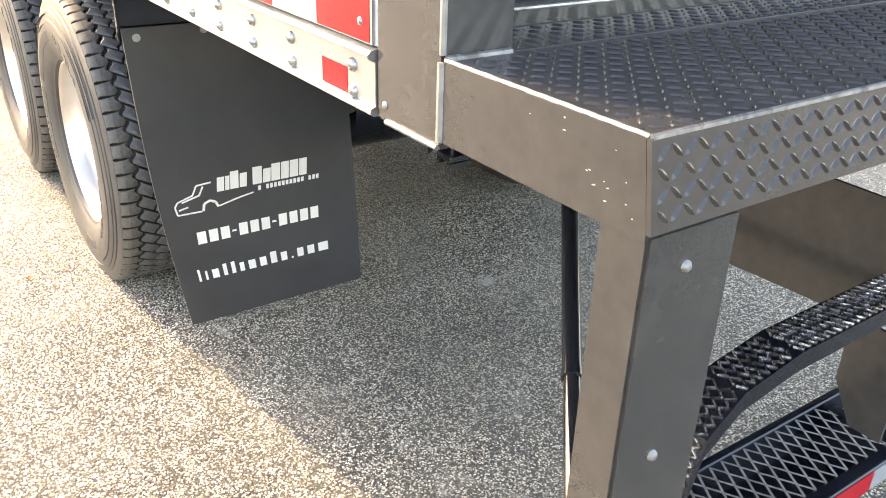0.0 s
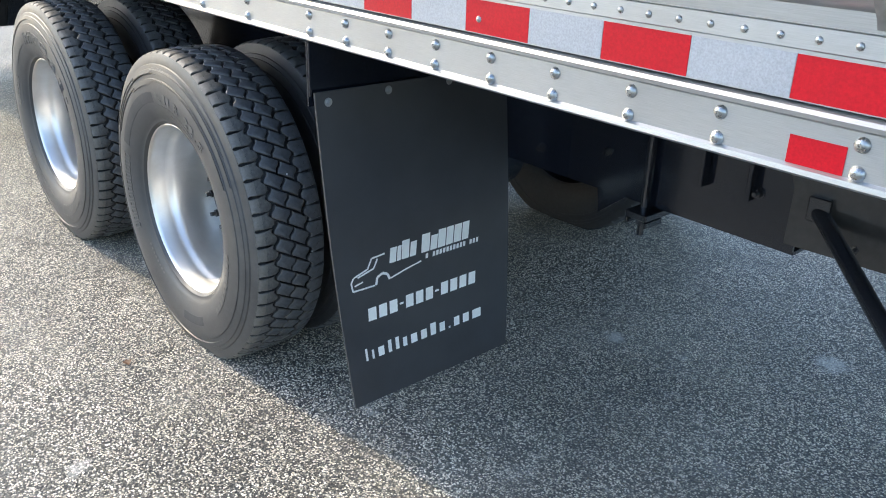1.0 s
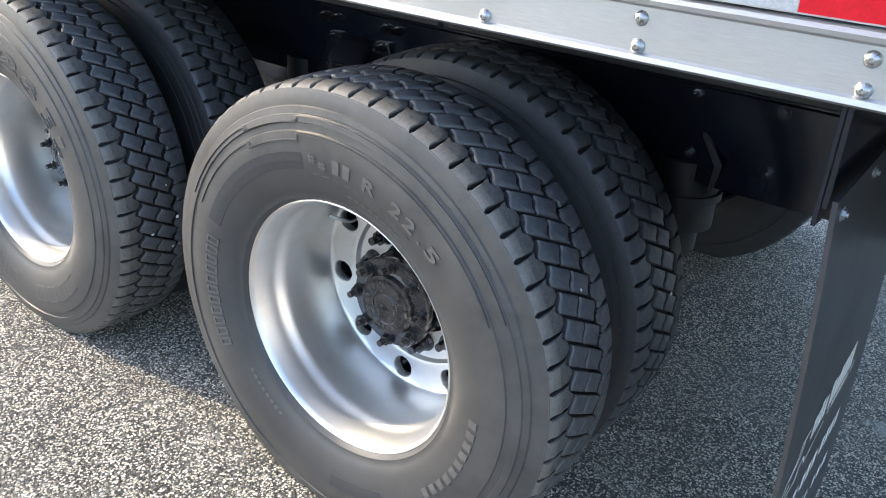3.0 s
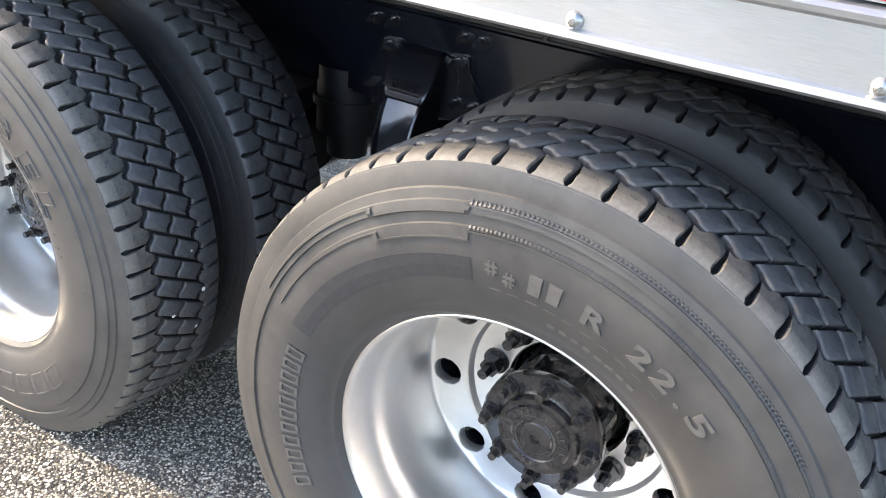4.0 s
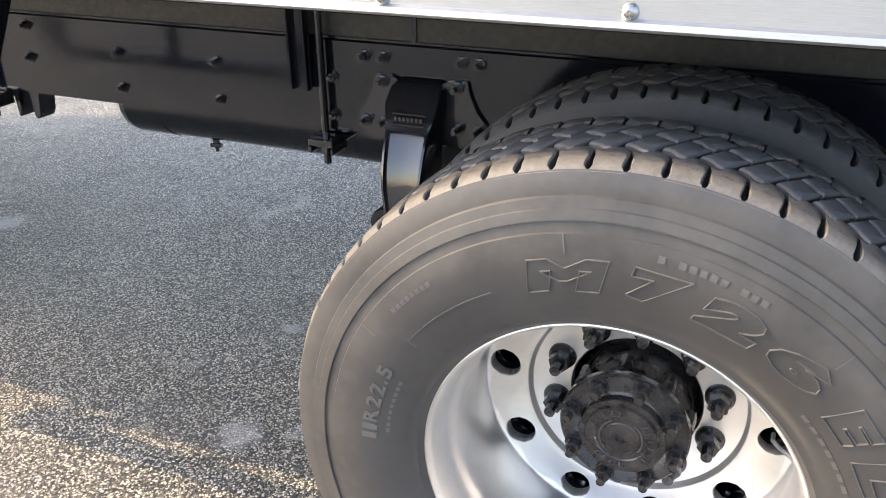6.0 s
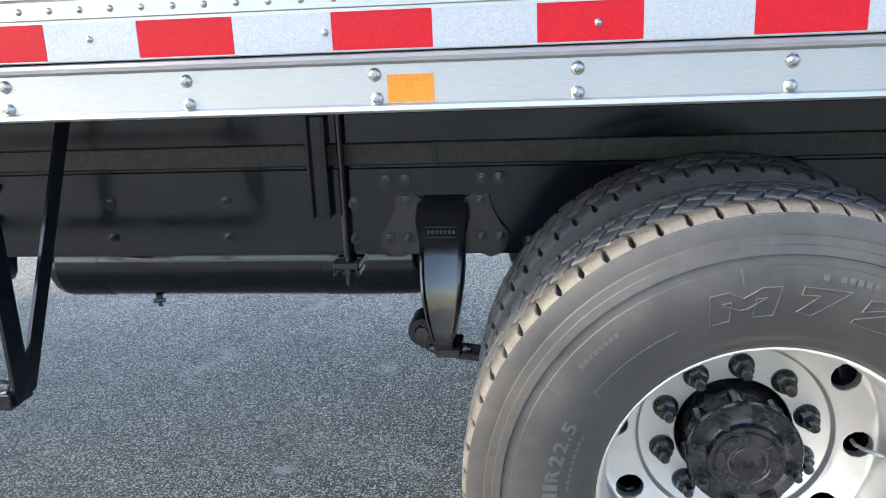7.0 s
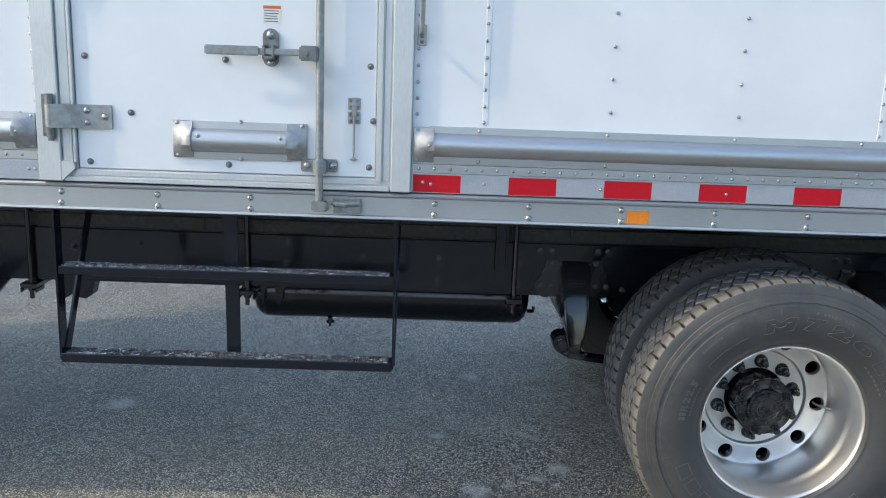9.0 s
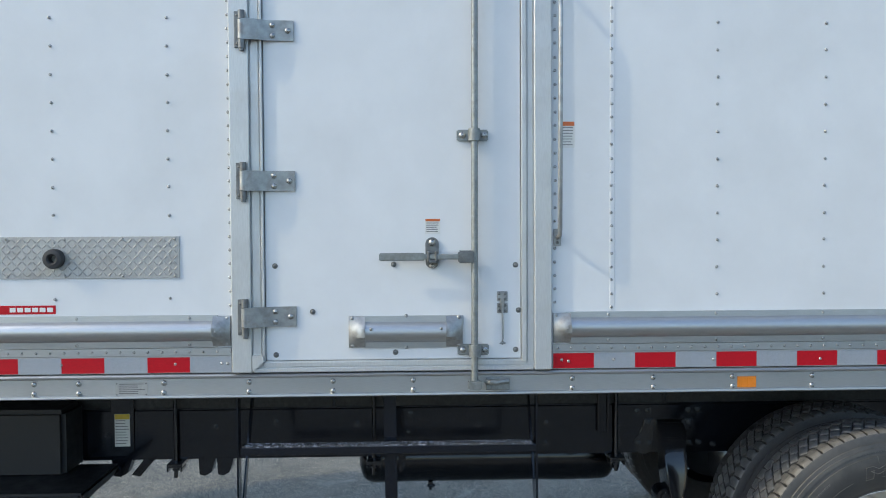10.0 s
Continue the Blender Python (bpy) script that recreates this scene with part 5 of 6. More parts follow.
def glyph(ch, bold=0.03, shear=0.0):
    """One character as flat points in a unit box, with its triangles and its outline."""
    cu = bpy.data.curves.new("letters", "FONT")
    cu.body, cu.size, cu.resolution_u, cu.offset, cu.shear = ch, 1.0, 3, bold, shear
    ob = bpy.data.objects.new("letters", cu)
    scene.collection.objects.link(ob)
    dg = bpy.context.evaluated_depsgraph_get()
    me = bpy.data.meshes.new_from_object(ob.evaluated_get(dg))
    tmp = bmesh.new()
    tmp.from_mesh(me)
    bmesh.ops.triangulate(tmp, faces=tmp.faces)
    pts = [v.co.copy() for v in tmp.verts]
    tris = [[v.index for v in f.verts] for f in tmp.faces]
    rim = [(e.verts[0].index, e.verts[1].index) for e in tmp.edges if len(e.link_faces) == 1]
    tmp.free()
    bpy.data.objects.remove(ob)
    bpy.data.meshes.remove(me)
    bpy.data.curves.remove(cu)
    x0, x1 = min(p.x for p in pts), max(p.x for p in pts)
    y0, y1 = min(p.y for p in pts), max(p.y for p in pts)
    return [((p.x - x0) / (x1 - x0), (p.y - y0) / (y1 - y0)) for p in pts], tris, rim


def solid_char(b, ch, r0, r1, a0, a1, high=0.0022, bold=0.03):
    """A raised character that fills a stretch of the sidewall."""
    pts, tris, rim = glyph(ch, bold)

    def put(p, h):
        rr = r0 + (r1 - r0) * p[1]
        return b.verts.new(wheel_point(rr, a0 + (a1 - a0) * p[0], side_y(rr) - h))

    up, dn = [put(p, high) for p in pts], [put(p, -0.001) for p in pts]
    for t in tris:
        b.faces.new([up[i] for i in t])
    for i, j in rim:
        b.faces.new((up[i], up[j], dn[j], dn[i]))


def outline_char(b, ch, r0, r1, a0, a1, w=0.0022, high=0.0026):
    """A character drawn as a raised rib round its outline."""
    pts, tris, rim = glyph(ch, 0.075, 0.12)
    wide = radians(a1 - a0) * (r0 + r1) / 2
    for i, j in rim:
        p, q = Vector((pts[i][0] * wide, pts[i][1] * (r1 - r0))), Vector((pts[j][0] * wide, pts[j][1] * (r1 - r0)))
        if (q - p).length < 1e-5:
            continue
        d = (q - p).normalized()
        n = Vector((-d.y, d.x)) * w / 2
        p, q = p - d * w * 0.3, q + d * w * 0.3
        cs = []
        for c, k, h in ((p, 1.0, -0.0008), (p, 0.45, high), (p, -0.45, high), (p, -1.0, -0.0008), (q, 1.0, -0.0008), (q, 0.45, high), (q, -0.45, high), (q, -1.0, -0.0008)):
            e = c + n * k
            rr = r0 + e.y
            cs.append(b.verts.new(wheel_point(rr, a0 + (a1 - a0) * e.x / wide, side_y(rr) - h)))
        for m in range(3):
            b.faces.new((cs[m], cs[m + 1], cs[m + 5], cs[m + 4]))


DISC = 0.156


def disc_y(r):
    pts = [(0.105, DISC + 0.004), (0.186, DISC + 0.004), (0.194, DISC - 0.0085), (0.258, DISC - 0.0085), (0.2685, DISC - 0.013)]
    for (ra, ya), (rb, yb) in zip(pts, pts[1:]):
        if r <= rb:
            return ya + (yb - ya) * (r - ra) / (rb - ra)
    return pts[-1][1]


def make_rim(turn):
    """The whole rim: lip, barrel, disc with ten hand holes."""
    bm = bmesh.new()
    n = 100
    turned(bm, [(0.281, -0.085), (0.2900, -0.092), (0.2915, -0.098), (0.2905, -0.1035), (0.2865, -0.1050), (0.2825, -0.1020), (0.2790, -0.092), (0.2770, -0.080), (0.2740, -0.070), (0.2722, -0.050), (0.2705, -0.036), (0.2655, -0.028), (0.2625, -0.012), (0.2615, 0.030), (0.2630, 0.060), (0.2675, 0.085), (0.2715, 0.110), (0.2725, 0.126), (0.2718, DISC - 0.0200), (0.2700, DISC - 0.0150), (0.2685, DISC - 0.0130)], n)
    turned(bm, [(0.2685, DISC + 0.0095), (0.277, DISC - 0.03), (0.277, 0.07), (0.270, 0.03), (0.270, -0.02), (0.281, -0.085)], n)
    turned(bm, [(0.2050, DISC - 0.0085), (0.1960, DISC - 0.0085), (0.1925, DISC - 0.0070), (0.1895, DISC - 0.002), (0.1860, DISC + 0.0035), (0.1815, DISC + 0.004), (0.140, DISC + 0.004), (0.116, DISC + 0.004), (0.114, DISC + 0.007), (0.114, DISC + 0.026)], n)
    r_in, r_out, r_hole, r_c = 0.2050, 0.2685, 0.0288, 0.2365
    for k in range(10):
        mid = 18 + 36 * k
        edge = [(r_out, mid - 18 + 3.6 * i) for i in range(11)]
        edge += [(r_out + (r_in - r_out) * i / 3, mid + 18) for i in (1, 2)]
        edge += [(r_in, mid + 18 - 3.6 * i) for i in range(11)]
        edge += [(r_in + (r_out - r_in) * i / 3, mid - 18) for i in (1, 2)]
        m = len(edge)
        ring = []
        for r, a in edge:
            t = math.atan2((a - mid) / 18, (r - r_c) / (r_out - r_c))
            ring.append((r_c + r_hole * math.cos(t), mid + math.degrees(r_hole * math.sin(t) / r_c)))
        v_in = [bm.verts.new(wheel_point(r, a, disc_y(r))) for r, a in ring]
        v_lip = [bm.verts.new(wheel_point(r_c + (r - r_c) * 0.94, mid + (a - mid) * 0.94, disc_y(r) + 0.003)) for r, a in ring]
        v_back = [bm.verts.new(wheel_point(r_c + (r - r_c) * 0.94, mid + (a - mid) * 0.94, disc_y(r) + 0.022)) for r, a in ring]
        v_out = [bm.verts.new(wheel_point(r, a, disc_y(r))) for r, a in edge]
        for i in range(m):
            j = (i + 1) % m
            bm.faces.new((v_in[i], v_in[j], v_out[j], v_out[i]))
            bm.faces.new((v_in[i], v_lip[i], v_lip[j], v_in[j]))
            bm.faces.new((v_lip[i], v_back[i], v_back[j], v_lip[j]))
        # back of the disc, with the same hole
        w_out = [bm.verts.new(wheel_point(r, a, disc_y(r) + 0.022)) for r, a in edge]
        for i in range(m):
            j = (i + 1) % m
            bm.faces.new((v_back[i], w_out[i], w_out[j], v_back[j]))
    bmesh.ops.remove_doubles(bm, verts=bm.verts, dist=0.0002)
    bmesh.ops.recalc_face_normals(bm, faces=bm.faces)
    bmesh.ops.transform(bm, matrix=Matrix.Rotation(radians(turn), 4, "Y"), verts=bm.verts)
    return bm


def dress_wheel(wheel, nuts, studs):
    """Flanged wheel nuts, the axle hub with its cap, and eight flange studs."""
    for k in range(10):
        b = bmesh.new()
        rod(b, (0, 0, 0), (0, -0.005, 0), 0.0255, 20, 0.0250)
        rod(b, (0, -0.005, 0), (0, -0.010, 0), 0.0245, 20, 0.0200)
        rod(b, (0, -0.009, 0), (0, -0.031, 0), 0.0198, 6, 0.0188)
        rod(b, (0, -0.031, 0), (0, -0.056, 0), 0.0108, 10, 0.0098)
        o = part("wheel_nut", b, HUB, wheel, smooth=True)
        o.matrix_basis = Matrix.Translation(wheel_point(0.1435, nuts + 36 * k, DISC + 0.004)) @ pose(0, 0, 0, 0, 17 * k, 0)
    b = bmesh.new()
    turned(b, [(0.112, DISC + 0.05), (0.100, DISC + 0.02), (0.096, DISC - 0.030), (0.086, DISC - 0.040), (0.080, DISC - 0.079), (0.106, DISC - 0.082), (0.108, DISC - 0.085), (0.108, DISC - 0.097), (0.105, DISC - 0.101), (0.079, DISC - 0.102), (0.0735, DISC - 0.105), (0.0725, DISC - 0.114), (0.0700, DISC - 0.117), (0.0615, DISC - 0.1165), (0.0585, DISC - 0.1215), (0.0440, DISC - 0.1225), (0.0420, DISC - 0.1205), (0.030, DISC - 0.1205), (0.028, DISC - 0.1225), (0.010, DISC - 0.1230), (0.007, DISC - 0.1180), (0.0, DISC - 0.1180)], 48)
    hub = part("hub", b, HUB, wheel, "greasy black axle hub", smooth=True)
    for k in range(8):
        a = studs + 45 * k
        b = bmesh.new()
        rod(b, (0, 0, 0), (0, -0.004, 0), 0.0165, 12)
        rod(b, (0, -0.004, 0), (0, -0.019, 0), 0.0128, 6)
        rod(b, (0, -0.019, 0), (0, -0.036, 0), 0.0076, 8)
        o = part("hub_stud", b, HUB, hub, smooth=True)
        o.location = wheel_point(0.0915, a, DISC - 0.101)
        b = bmesh.new()
        rod(b, wheel_point(0.098, a + 22, DISC - 0.082), wheel_point(0.098, a + 22, DISC - 0.035), 0.012, 8)
        part("hub_lug", b, HUB, hub, smooth=True)
    b = bmesh.new()
    # worn lettering round the cap, as short bars
    for k in range(22):
        if k in (0, 8, 14):
            continue
        a = studs + 16.2 * k
        p, q = wheel_point(0.0465, a, DISC - 0.1228), wheel_point(0.0545, a + 2.0 * (k % 3 - 1), DISC - 0.1228)
        flat_bar(b, p, q + Vector((0, 0, 0.0001)), 0.0032, 0.0022)
    for a0, a1 in ((-150, -45), (20, 110)):
        arc = [wheel_point(0.0355, studs + a0 + (a1 - a0) * i / 8, DISC - 0.1212) for i in range(9)]
        tube(b, arc, 0.0016, 5)
    part("hub_marks", b, HUB_WORN, hub, "worn raised marks on the cap", kind="stuff")


def valve(wheel, deg):
    b = bmesh.new()
    p = wheel_point(0.232, deg, DISC + 0.012)
    out = wheel_point(1.0, deg, 0.0)
    tube(b, [p, p + Vector((0, -0.018, 0)), p + out * 0.012 + Vector((0, -0.034, 0)), p + out * 0.032 + Vector((0, -0.050, 0))], 0.0040, 8)
    e = p + out * 0.032 + Vector((0, -0.050, 0))
    rod(b, e, e + out * 0.009 + Vector((0, -0.007, 0)), 0.0052, 8)
    part("valve_stem", b, GALV, wheel, "bent metal valve stem", smooth=True)


outer_1 = part("wheel", make_rim(4.5), POLISHED, TRUCK, "polished aluminium outer dual wheel with a dusty tyre", smooth=True)
outer_1.location = (X_FORE, 0.123, Z_AXLE)
tyre_1, tread_1 = make_tyre(outer_1, "dusty tyre with worn beige shoulder lugs", 69, 4.97, lie(X_FORE))
outer_2 = part("wheel", make_rim(-10), POLISHED, TRUCK, "polished aluminium outer dual wheel with a dusty tyre", smooth=True)
outer_2.location = (X_AFT, 0.123, Z_AXLE)
tyre_2, tread_2 = make_tyre(outer_2, "dusty tyre with a black band and raised size marking", 66, -1.57, lie(X_AFT))
dress_wheel(outer_1, 3.5, 15)
dress_wheel(outer_2, 26, 0)
valve(outer_1, 95)
valve(outer_2, 296)
# inner wheels and the far side
for x, ty, tr, turn in ((X_FORE, tyre_1, tread_1, -4.5), (X_AFT, tyre_2, tread_2, 10)):
    inner = bpy.data.meshes.new("inner_wheel")
    b = make_rim(turn)
    b.to_mesh(inner)
    b.free()
    inner.materials.append(BLACK)
    inner.polygons.foreach_set("use_smooth", [True] * len(inner.polygons))
    inner.set_sharp_from_angle(angle=radians(35))
    for y, flip in ((0.463, True), (2.5 - 0.123, True), (2.5 - 0.463, False)):
        w = share(inner if y in (0.463, 2.5 - 0.463) else outer_1, TRUCK, pose(x, y, Z_AXLE, 0, 0, 180 if flip else 0), "wheel")
        tagged(w, "dual wheel behind the outer one" if y < 1 else "dual wheel on the far side")
        pair = (share(ty, w, Matrix.Identity(4)), share(tr, w, Matrix.Identity(4)))
        tagged(pair[1], "moulded tread blocks", kind="stuff")
        for o in pair:
            for slot in o.material_slots[1:]:
                slot.link, slot.material = "OBJECT", CLEAN_AND_GROOVE_SHADE

# sidewall marks of the fore tyre
b = bmesh.new()
for k, (ch, wid) in enumerate((("1", 1.7), ("1", 1.7), ("R", 3.6), ("2", 3.2), ("2", 3.2), (".", 0.9), ("5", 3.2))):
    a = -86.5 + sum((1.7, 1.7, 3.6, 3.2, 3.2, 0.9)[:k]) + 0.95 * k
    solid_char(b, ch, 0.357, 0.357 + (0.006 if ch == "." else 0.024), a, a + wid, 0.0018)
part("size_marking", b, MARKING, outer_1, "raised tyre size", kind="stuff")
b = bmesh.new()
for ch, a0, a1 in (("M", -19.0, -1.5), ("7", 2.0, 13.2), ("2", 15.4, 28.0), ("6", 30.6, 42.4), ("E", 47.5, 56.0), ("L", 59.0, 68.0)):
    outline_char(b, ch, 0.356, 0.404, a0, a1)
part("tread_code", b, MARKING, outer_1, "raised outline characters on the tyre", kind="stuff")
b = bmesh.new()
for a0, a1 in ((-112, -120), (-122.5, -130), (-132.5, -140), (-142.5, -150), (-152.5, -160), (-162.5, -170), (172, 164), (161, 153), (150, 142), (139, 131)):
    arc_frame(b, 0.354, 0.402, min(a0, a1), max(a0, a1), 0.0032, 0.0018)
for k in range(11):
    if k != 1 and k != 7:
        arc_patch(b, 0.4165, 0.4255, 6.5 + k * 1.75, 7.7 + k * 1.75, 0.0014, 1)
for k in range(8):
    arc_patch(b, 0.410, 0.417, -50 + k * 1.5, -48.9 + k * 1.5, 0.0012, 1)
for k in range(9):
    arc_patch(b, 0.338, 0.343, -84 + k * 2.1, -82.6 + k * 2.1, 0.0010, 1)
for a in (-9.7, 40, 88, 136, 184, -58, -106):
    arc_patch(b, 0.410, 0.4365, a, a + 0.25, 0.0014, 1)
arc_patch(b, 0.366, 0.3678, -53, -27, 0.0016)
arc_patch(b, 0.352, 0.3678, -53.3, -53.0, 0.0016, 1)
for k in range(7):
    arc_patch(b, 0.332, 0.338, 46 + k * 3.2, 48 + k * 3.2, 0.0012, 1)
for a in (72.5, 77, 80):
    arc_patch(b, 0.346, 0.360, a, a + 0.5, 0.0016, 1)
part("sidewall_marking", b, MARKING, outer_1, "raised plain marks on the tyre", kind="stuff")
# sidewall marks of the aft tyre
b = bmesh.new()
for ch, a0, a1 in (("1", 2.6, 5.2), ("1", 6.6, 9.2), ("R", 14.0, 19.0), ("2", 24.6, 28.8), ("2", 30.2, 34.4), (".", 36.6, 37.8), ("5", 39.8, 44.4)):
    solid_char(b, ch, 0.371, 0.371 + (0.006 if ch == "." else 0.028), a0, a1, 0.0020)
part("size_marking", b, MARKING, outer_2, "raised tyre size", kind="stuff")
b = bmesh.new()
for k in range(11):
    a = -116 + k * 4.1
    arc_frame(b, 0.356, 0.390, a, a + 3.0, 0.005, 0.0022)
for k in range(10):
    a = 93 + k * 4.3
    arc_patch(b, 0.362, 0.382, a, a + 2.7, 0.002, 1)
for k in range(8):
    arc_patch(b, 0.330, 0.337, 8 + k * 3.0, 9.8 + k * 3.0, 0.0012, 1)
for k in range(8):
    arc_patch(b, 0.330, 0.336, -150 + k * 3.0, -148.4 + k * 3.0, 0.0012, 1)
for a, r in ((-6.0, 0.378), (-2.2, 0.368)):
    for d in (0.0, 1.0):
        arc_patch(b, r, r + 0.020, a + d, a + d + 0.45, 0.002, 1)
        arc_patch(b, r + 0.005 + 0.007 * d, r + 0.008 + 0.007 * d, a - 0.6, a + 2.0, 0.002, 1)
for k in range(10):
    arc_patch(b, 0.3560, 0.3572, -6 + k * 4.2, -3.4 + k * 4.2, 0.0012, 1)
part("sidewall_marking", b, MARKING, outer_2, "raised plain marks on the tyre", kind="stuff")
# stepped ridge lines of the aft tyre, serrated past their last step
b = bmesh.new()
for a0, a1, dr in ((-64, -31, 0.0), (-30, -11, -0.011), (-10, 64, 0.0)):
    for r in (0.4305, 0.4630):
        arc_patch(b, r + dr, r + dr + 0.0020, a0, a1, 0.0030)
for a in (-30.5, -10.5):
    for r in (0.4305, 0.4630):
        arc_patch(b, r - 0.011, r + 0.002, a - 0.45, a + 0.45, 0.0030, 1)
for r in (0.4330, 0.4655):
    for k in range(80):
        arc_patch(b, r, r + 0.0055, -10 + k * 0.8, -9.65 + k * 0.8, 0.0022, 1)
part("sidewall_ridge", b, SIDEWALL, outer_2)
b = bmesh.new()
arc_patch(b, 0.362, 0.397, -66, -9.7, 0.0009)
arc_patch(b, 0.362, 0.392, 156, 180, 0.0009)
split_parts("black_band", b, CLEAN_AND_GROOVE_SHADE, outer_2, "smooth black band moulded in the tyre")
# flecks of white paint in the tread
for wheel, spots in ((outer_1, ((83, 0.035), (97, -0.02), (94, 0.06), (104, 0.045))), (outer_2, ((64, 0.02), (80, 0.37), (88, 0.36)))):
    for deg, y in spots:
        b = bmesh.new()
        dome(b, (0, 0, 0), 0.0055, 0.003, 6)
        o = part("paint_fleck", b, PRINT, wheel)
        o.matrix_basis = Matrix.Translation(wheel_point(R_TYRE - 0.003, deg, y)) @ pose(0, 0, 0, 0, deg, 0) @ pose(0, 0, 0, -90, 0, 0)

# ---- rear post, deck and steps ----
b = bmesh.new()
block(b, X_REAR, -0.714, 0.0, 0.105, 1.184, Z_TOP, 0.004, 2)
post = part("corner_post", b, GREY_PAINT, label="glossy dark grey rear corner post", smooth=True)
b = bmesh.new()
block(b, X_REAR, -0.714, WIDE - 0.105, WIDE, 1.184, Z_TOP, 0.004, 2)
part("corner_post", b, GREY_PAINT, label="glossy dark grey rear corner post", smooth=True)
b = bmesh.new()
block(b, X_REAR, -0.714, 0.105, WIDE - 0.105, 3.6, Z_TOP, 0.004)
part("rear_header", b, GREY_PAINT)
b = bmesh.new()
tube(b, [(-0.716, 0.001, 1.30 + 0.02 * k) for k in range(40)], 0.0042, 6)
tube(b, [(-0.714 + 0.0005 * (k % 2), -0.001, 1.196 + 0.006 * k) for k in range(17)], 0.006, 6)
tube(b, [(-0.84 + 0.012 * k, -0.001, 1.186 + 0.0006 * (k % 2)) for k in range(11)], 0.004, 6)
part("weld_bead", b, GALV, post, "rough weld bead", smooth=True)
b = bmesh.new()
dome(b, (-0.845, 0.0, 1.207), 0.006, 0.004, 8)
part("post_bolt", b, GALV, post, smooth=True)

DECK_Z = 1.294
b = bmesh.new()
block(b, -0.713, -0.394, 0.0, WIDE, DECK_Z - 0.006, DECK_Z, 0.002)
block(b, -0.83, -0.7135, 0.106, WIDE - 0.106, DECK_Z - 0.006, DECK_Z, 0.002)
deck = part("rear_deck", b, DECK, label="black tread-plate rear deck with worn edges")
b = bmesh.new()
tread_bars(b, (-0.70, -0.402, 0.02, 1.3), 0.0200, 0.0185, 0.0048, 0.0020, lambda u, v, h: (u, v, DECK_Z + h))
tread_bars(b, (-0.825, -0.72, 0.115, 1.3), 0.0200, 0.0185, 0.0048, 0.0020, lambda u, v, h: (u, v, DECK_Z + h))
bmesh.ops.recalc_face_normals(b, faces=b.faces)
part("tread_pattern", b, DECK, deck, kind="stuff")
b = bmesh.new()
plate(b, [(-0.711, 1.196), (-0.711, DECK_Z - 0.0005), (-0.3955, DECK_Z - 0.0005), (-0.3805, 1.206), (-0.3805, 1.196)], -0.0022, 0.006)
deck_side = part("deck_side", b, GREY_PAINT, deck, "smooth glossy deck side plate")
rng = random.Random(31)
b = bmesh.new()
for k in range(14):
    x, z = -0.395 - abs(rng.gauss(0, 0.09)), 1.205 + rng.random() * 0.085
    if x > -0.70:
        n, r = rng.randint(4, 6), rng.uniform(0.0003, 0.0008)
        ring = [(x + 2.4 * r * rng.uniform(0.5, 1.3) * math.cos(2 * math.pi * q / n), z + r * rng.uniform(0.5, 1.3) * math.sin(2 * math.pi * q / n)) for q in range(n)]
        plate(b, ring, -0.0028, -0.0020)
part("paint_chip", b, LABEL, deck_side, "small pale paint chips", kind="stuff")
b = bmesh.new()
strip_pts = [(-0.3950, DECK_Z + 0.0004), (-0.3890, DECK_Z + 0.0004), (-0.3745, 1.206), (-0.3800, 1.206)]
plate(b, strip_pts, -0.0022, WIDE)
face = part("deck_face", b, GREY_PAINT, deck, "tread-plate rear face of the deck")
b = bmesh.new()
tread_bars(b, (0.004, 1.1, 1.212, 1.290), 0.0178, 0.0200, 0.0064, 0.0034, lambda u, v, h: (-0.3890 + (DECK_Z - v) * 0.164 + h, u, v))
bmesh.ops.recalc_face_normals(b, faces=b.faces)
part("tread_pattern", b, GREY_PAINT, deck, kind="stuff")
b = bmesh.new()
tube(b, [(-0.71 + 0.0158 * k, 0.0015 + 0.001 * (k % 2), DECK_Z + 0.0005) for k in range(21)], 0.0034, 6)
tube(b, [(-0.392, 0.0 + 0.03 * k, DECK_Z + 0.0005) for k in range(50)], 0.0036, 6)
tube(b, [(-0.712 + 0.0008 * (k % 2), 0.003 + 0.008 * k, DECK_Z + 0.001) for k in range(13)], 0.005, 6)
part("worn_edge", b, WORN_EDGE, deck, "bright worn weld edge", smooth=True)
b = bmesh.new()
block(b, -0.872, -0.832, 0.106, WIDE - 0.106, 1.25, 1.318, 0.004)
part("rear_sill", b, GREY_PAINT, label="grey rear sill")
b = bmesh.new()
tube(b, [(-0.834, 0.11 + 0.05 * k, 1.3175) for k in range(20)], 0.003, 6)
part("sill_edge", b, GALV, smooth=True)
b = bmesh.new()
block(b, -0.98, -0.874, 0.106, WIDE - 0.106, 1.235, 1.30, 0.003)
part("rear_threshold", b, BLACK)
# leg of the step bumper
b = bmesh.new()
plate(b, [(-0.442, 1.2055), (-0.3765, 1.2055), (-0.3765, 0.30), (-0.442, 0.30)], -0.001, 0.132)
bmesh.ops.bevel(b, geom=list(b.edges), offset=0.004, segments=2, affect="EDGES")
leg = part("bumper_leg", b, GREY_PAINT, label="glossy grey step bumper leg", smooth=True)
b = bmesh.new()
for z, y in ((1.16, 0.058), (0.928, 0.057)):
    dome(b, (-0.3765, y, z), 0.007, 0.006, 8, (1, 0, 0))
split_parts("leg_bolt", b, GALV, leg, smooth=True)
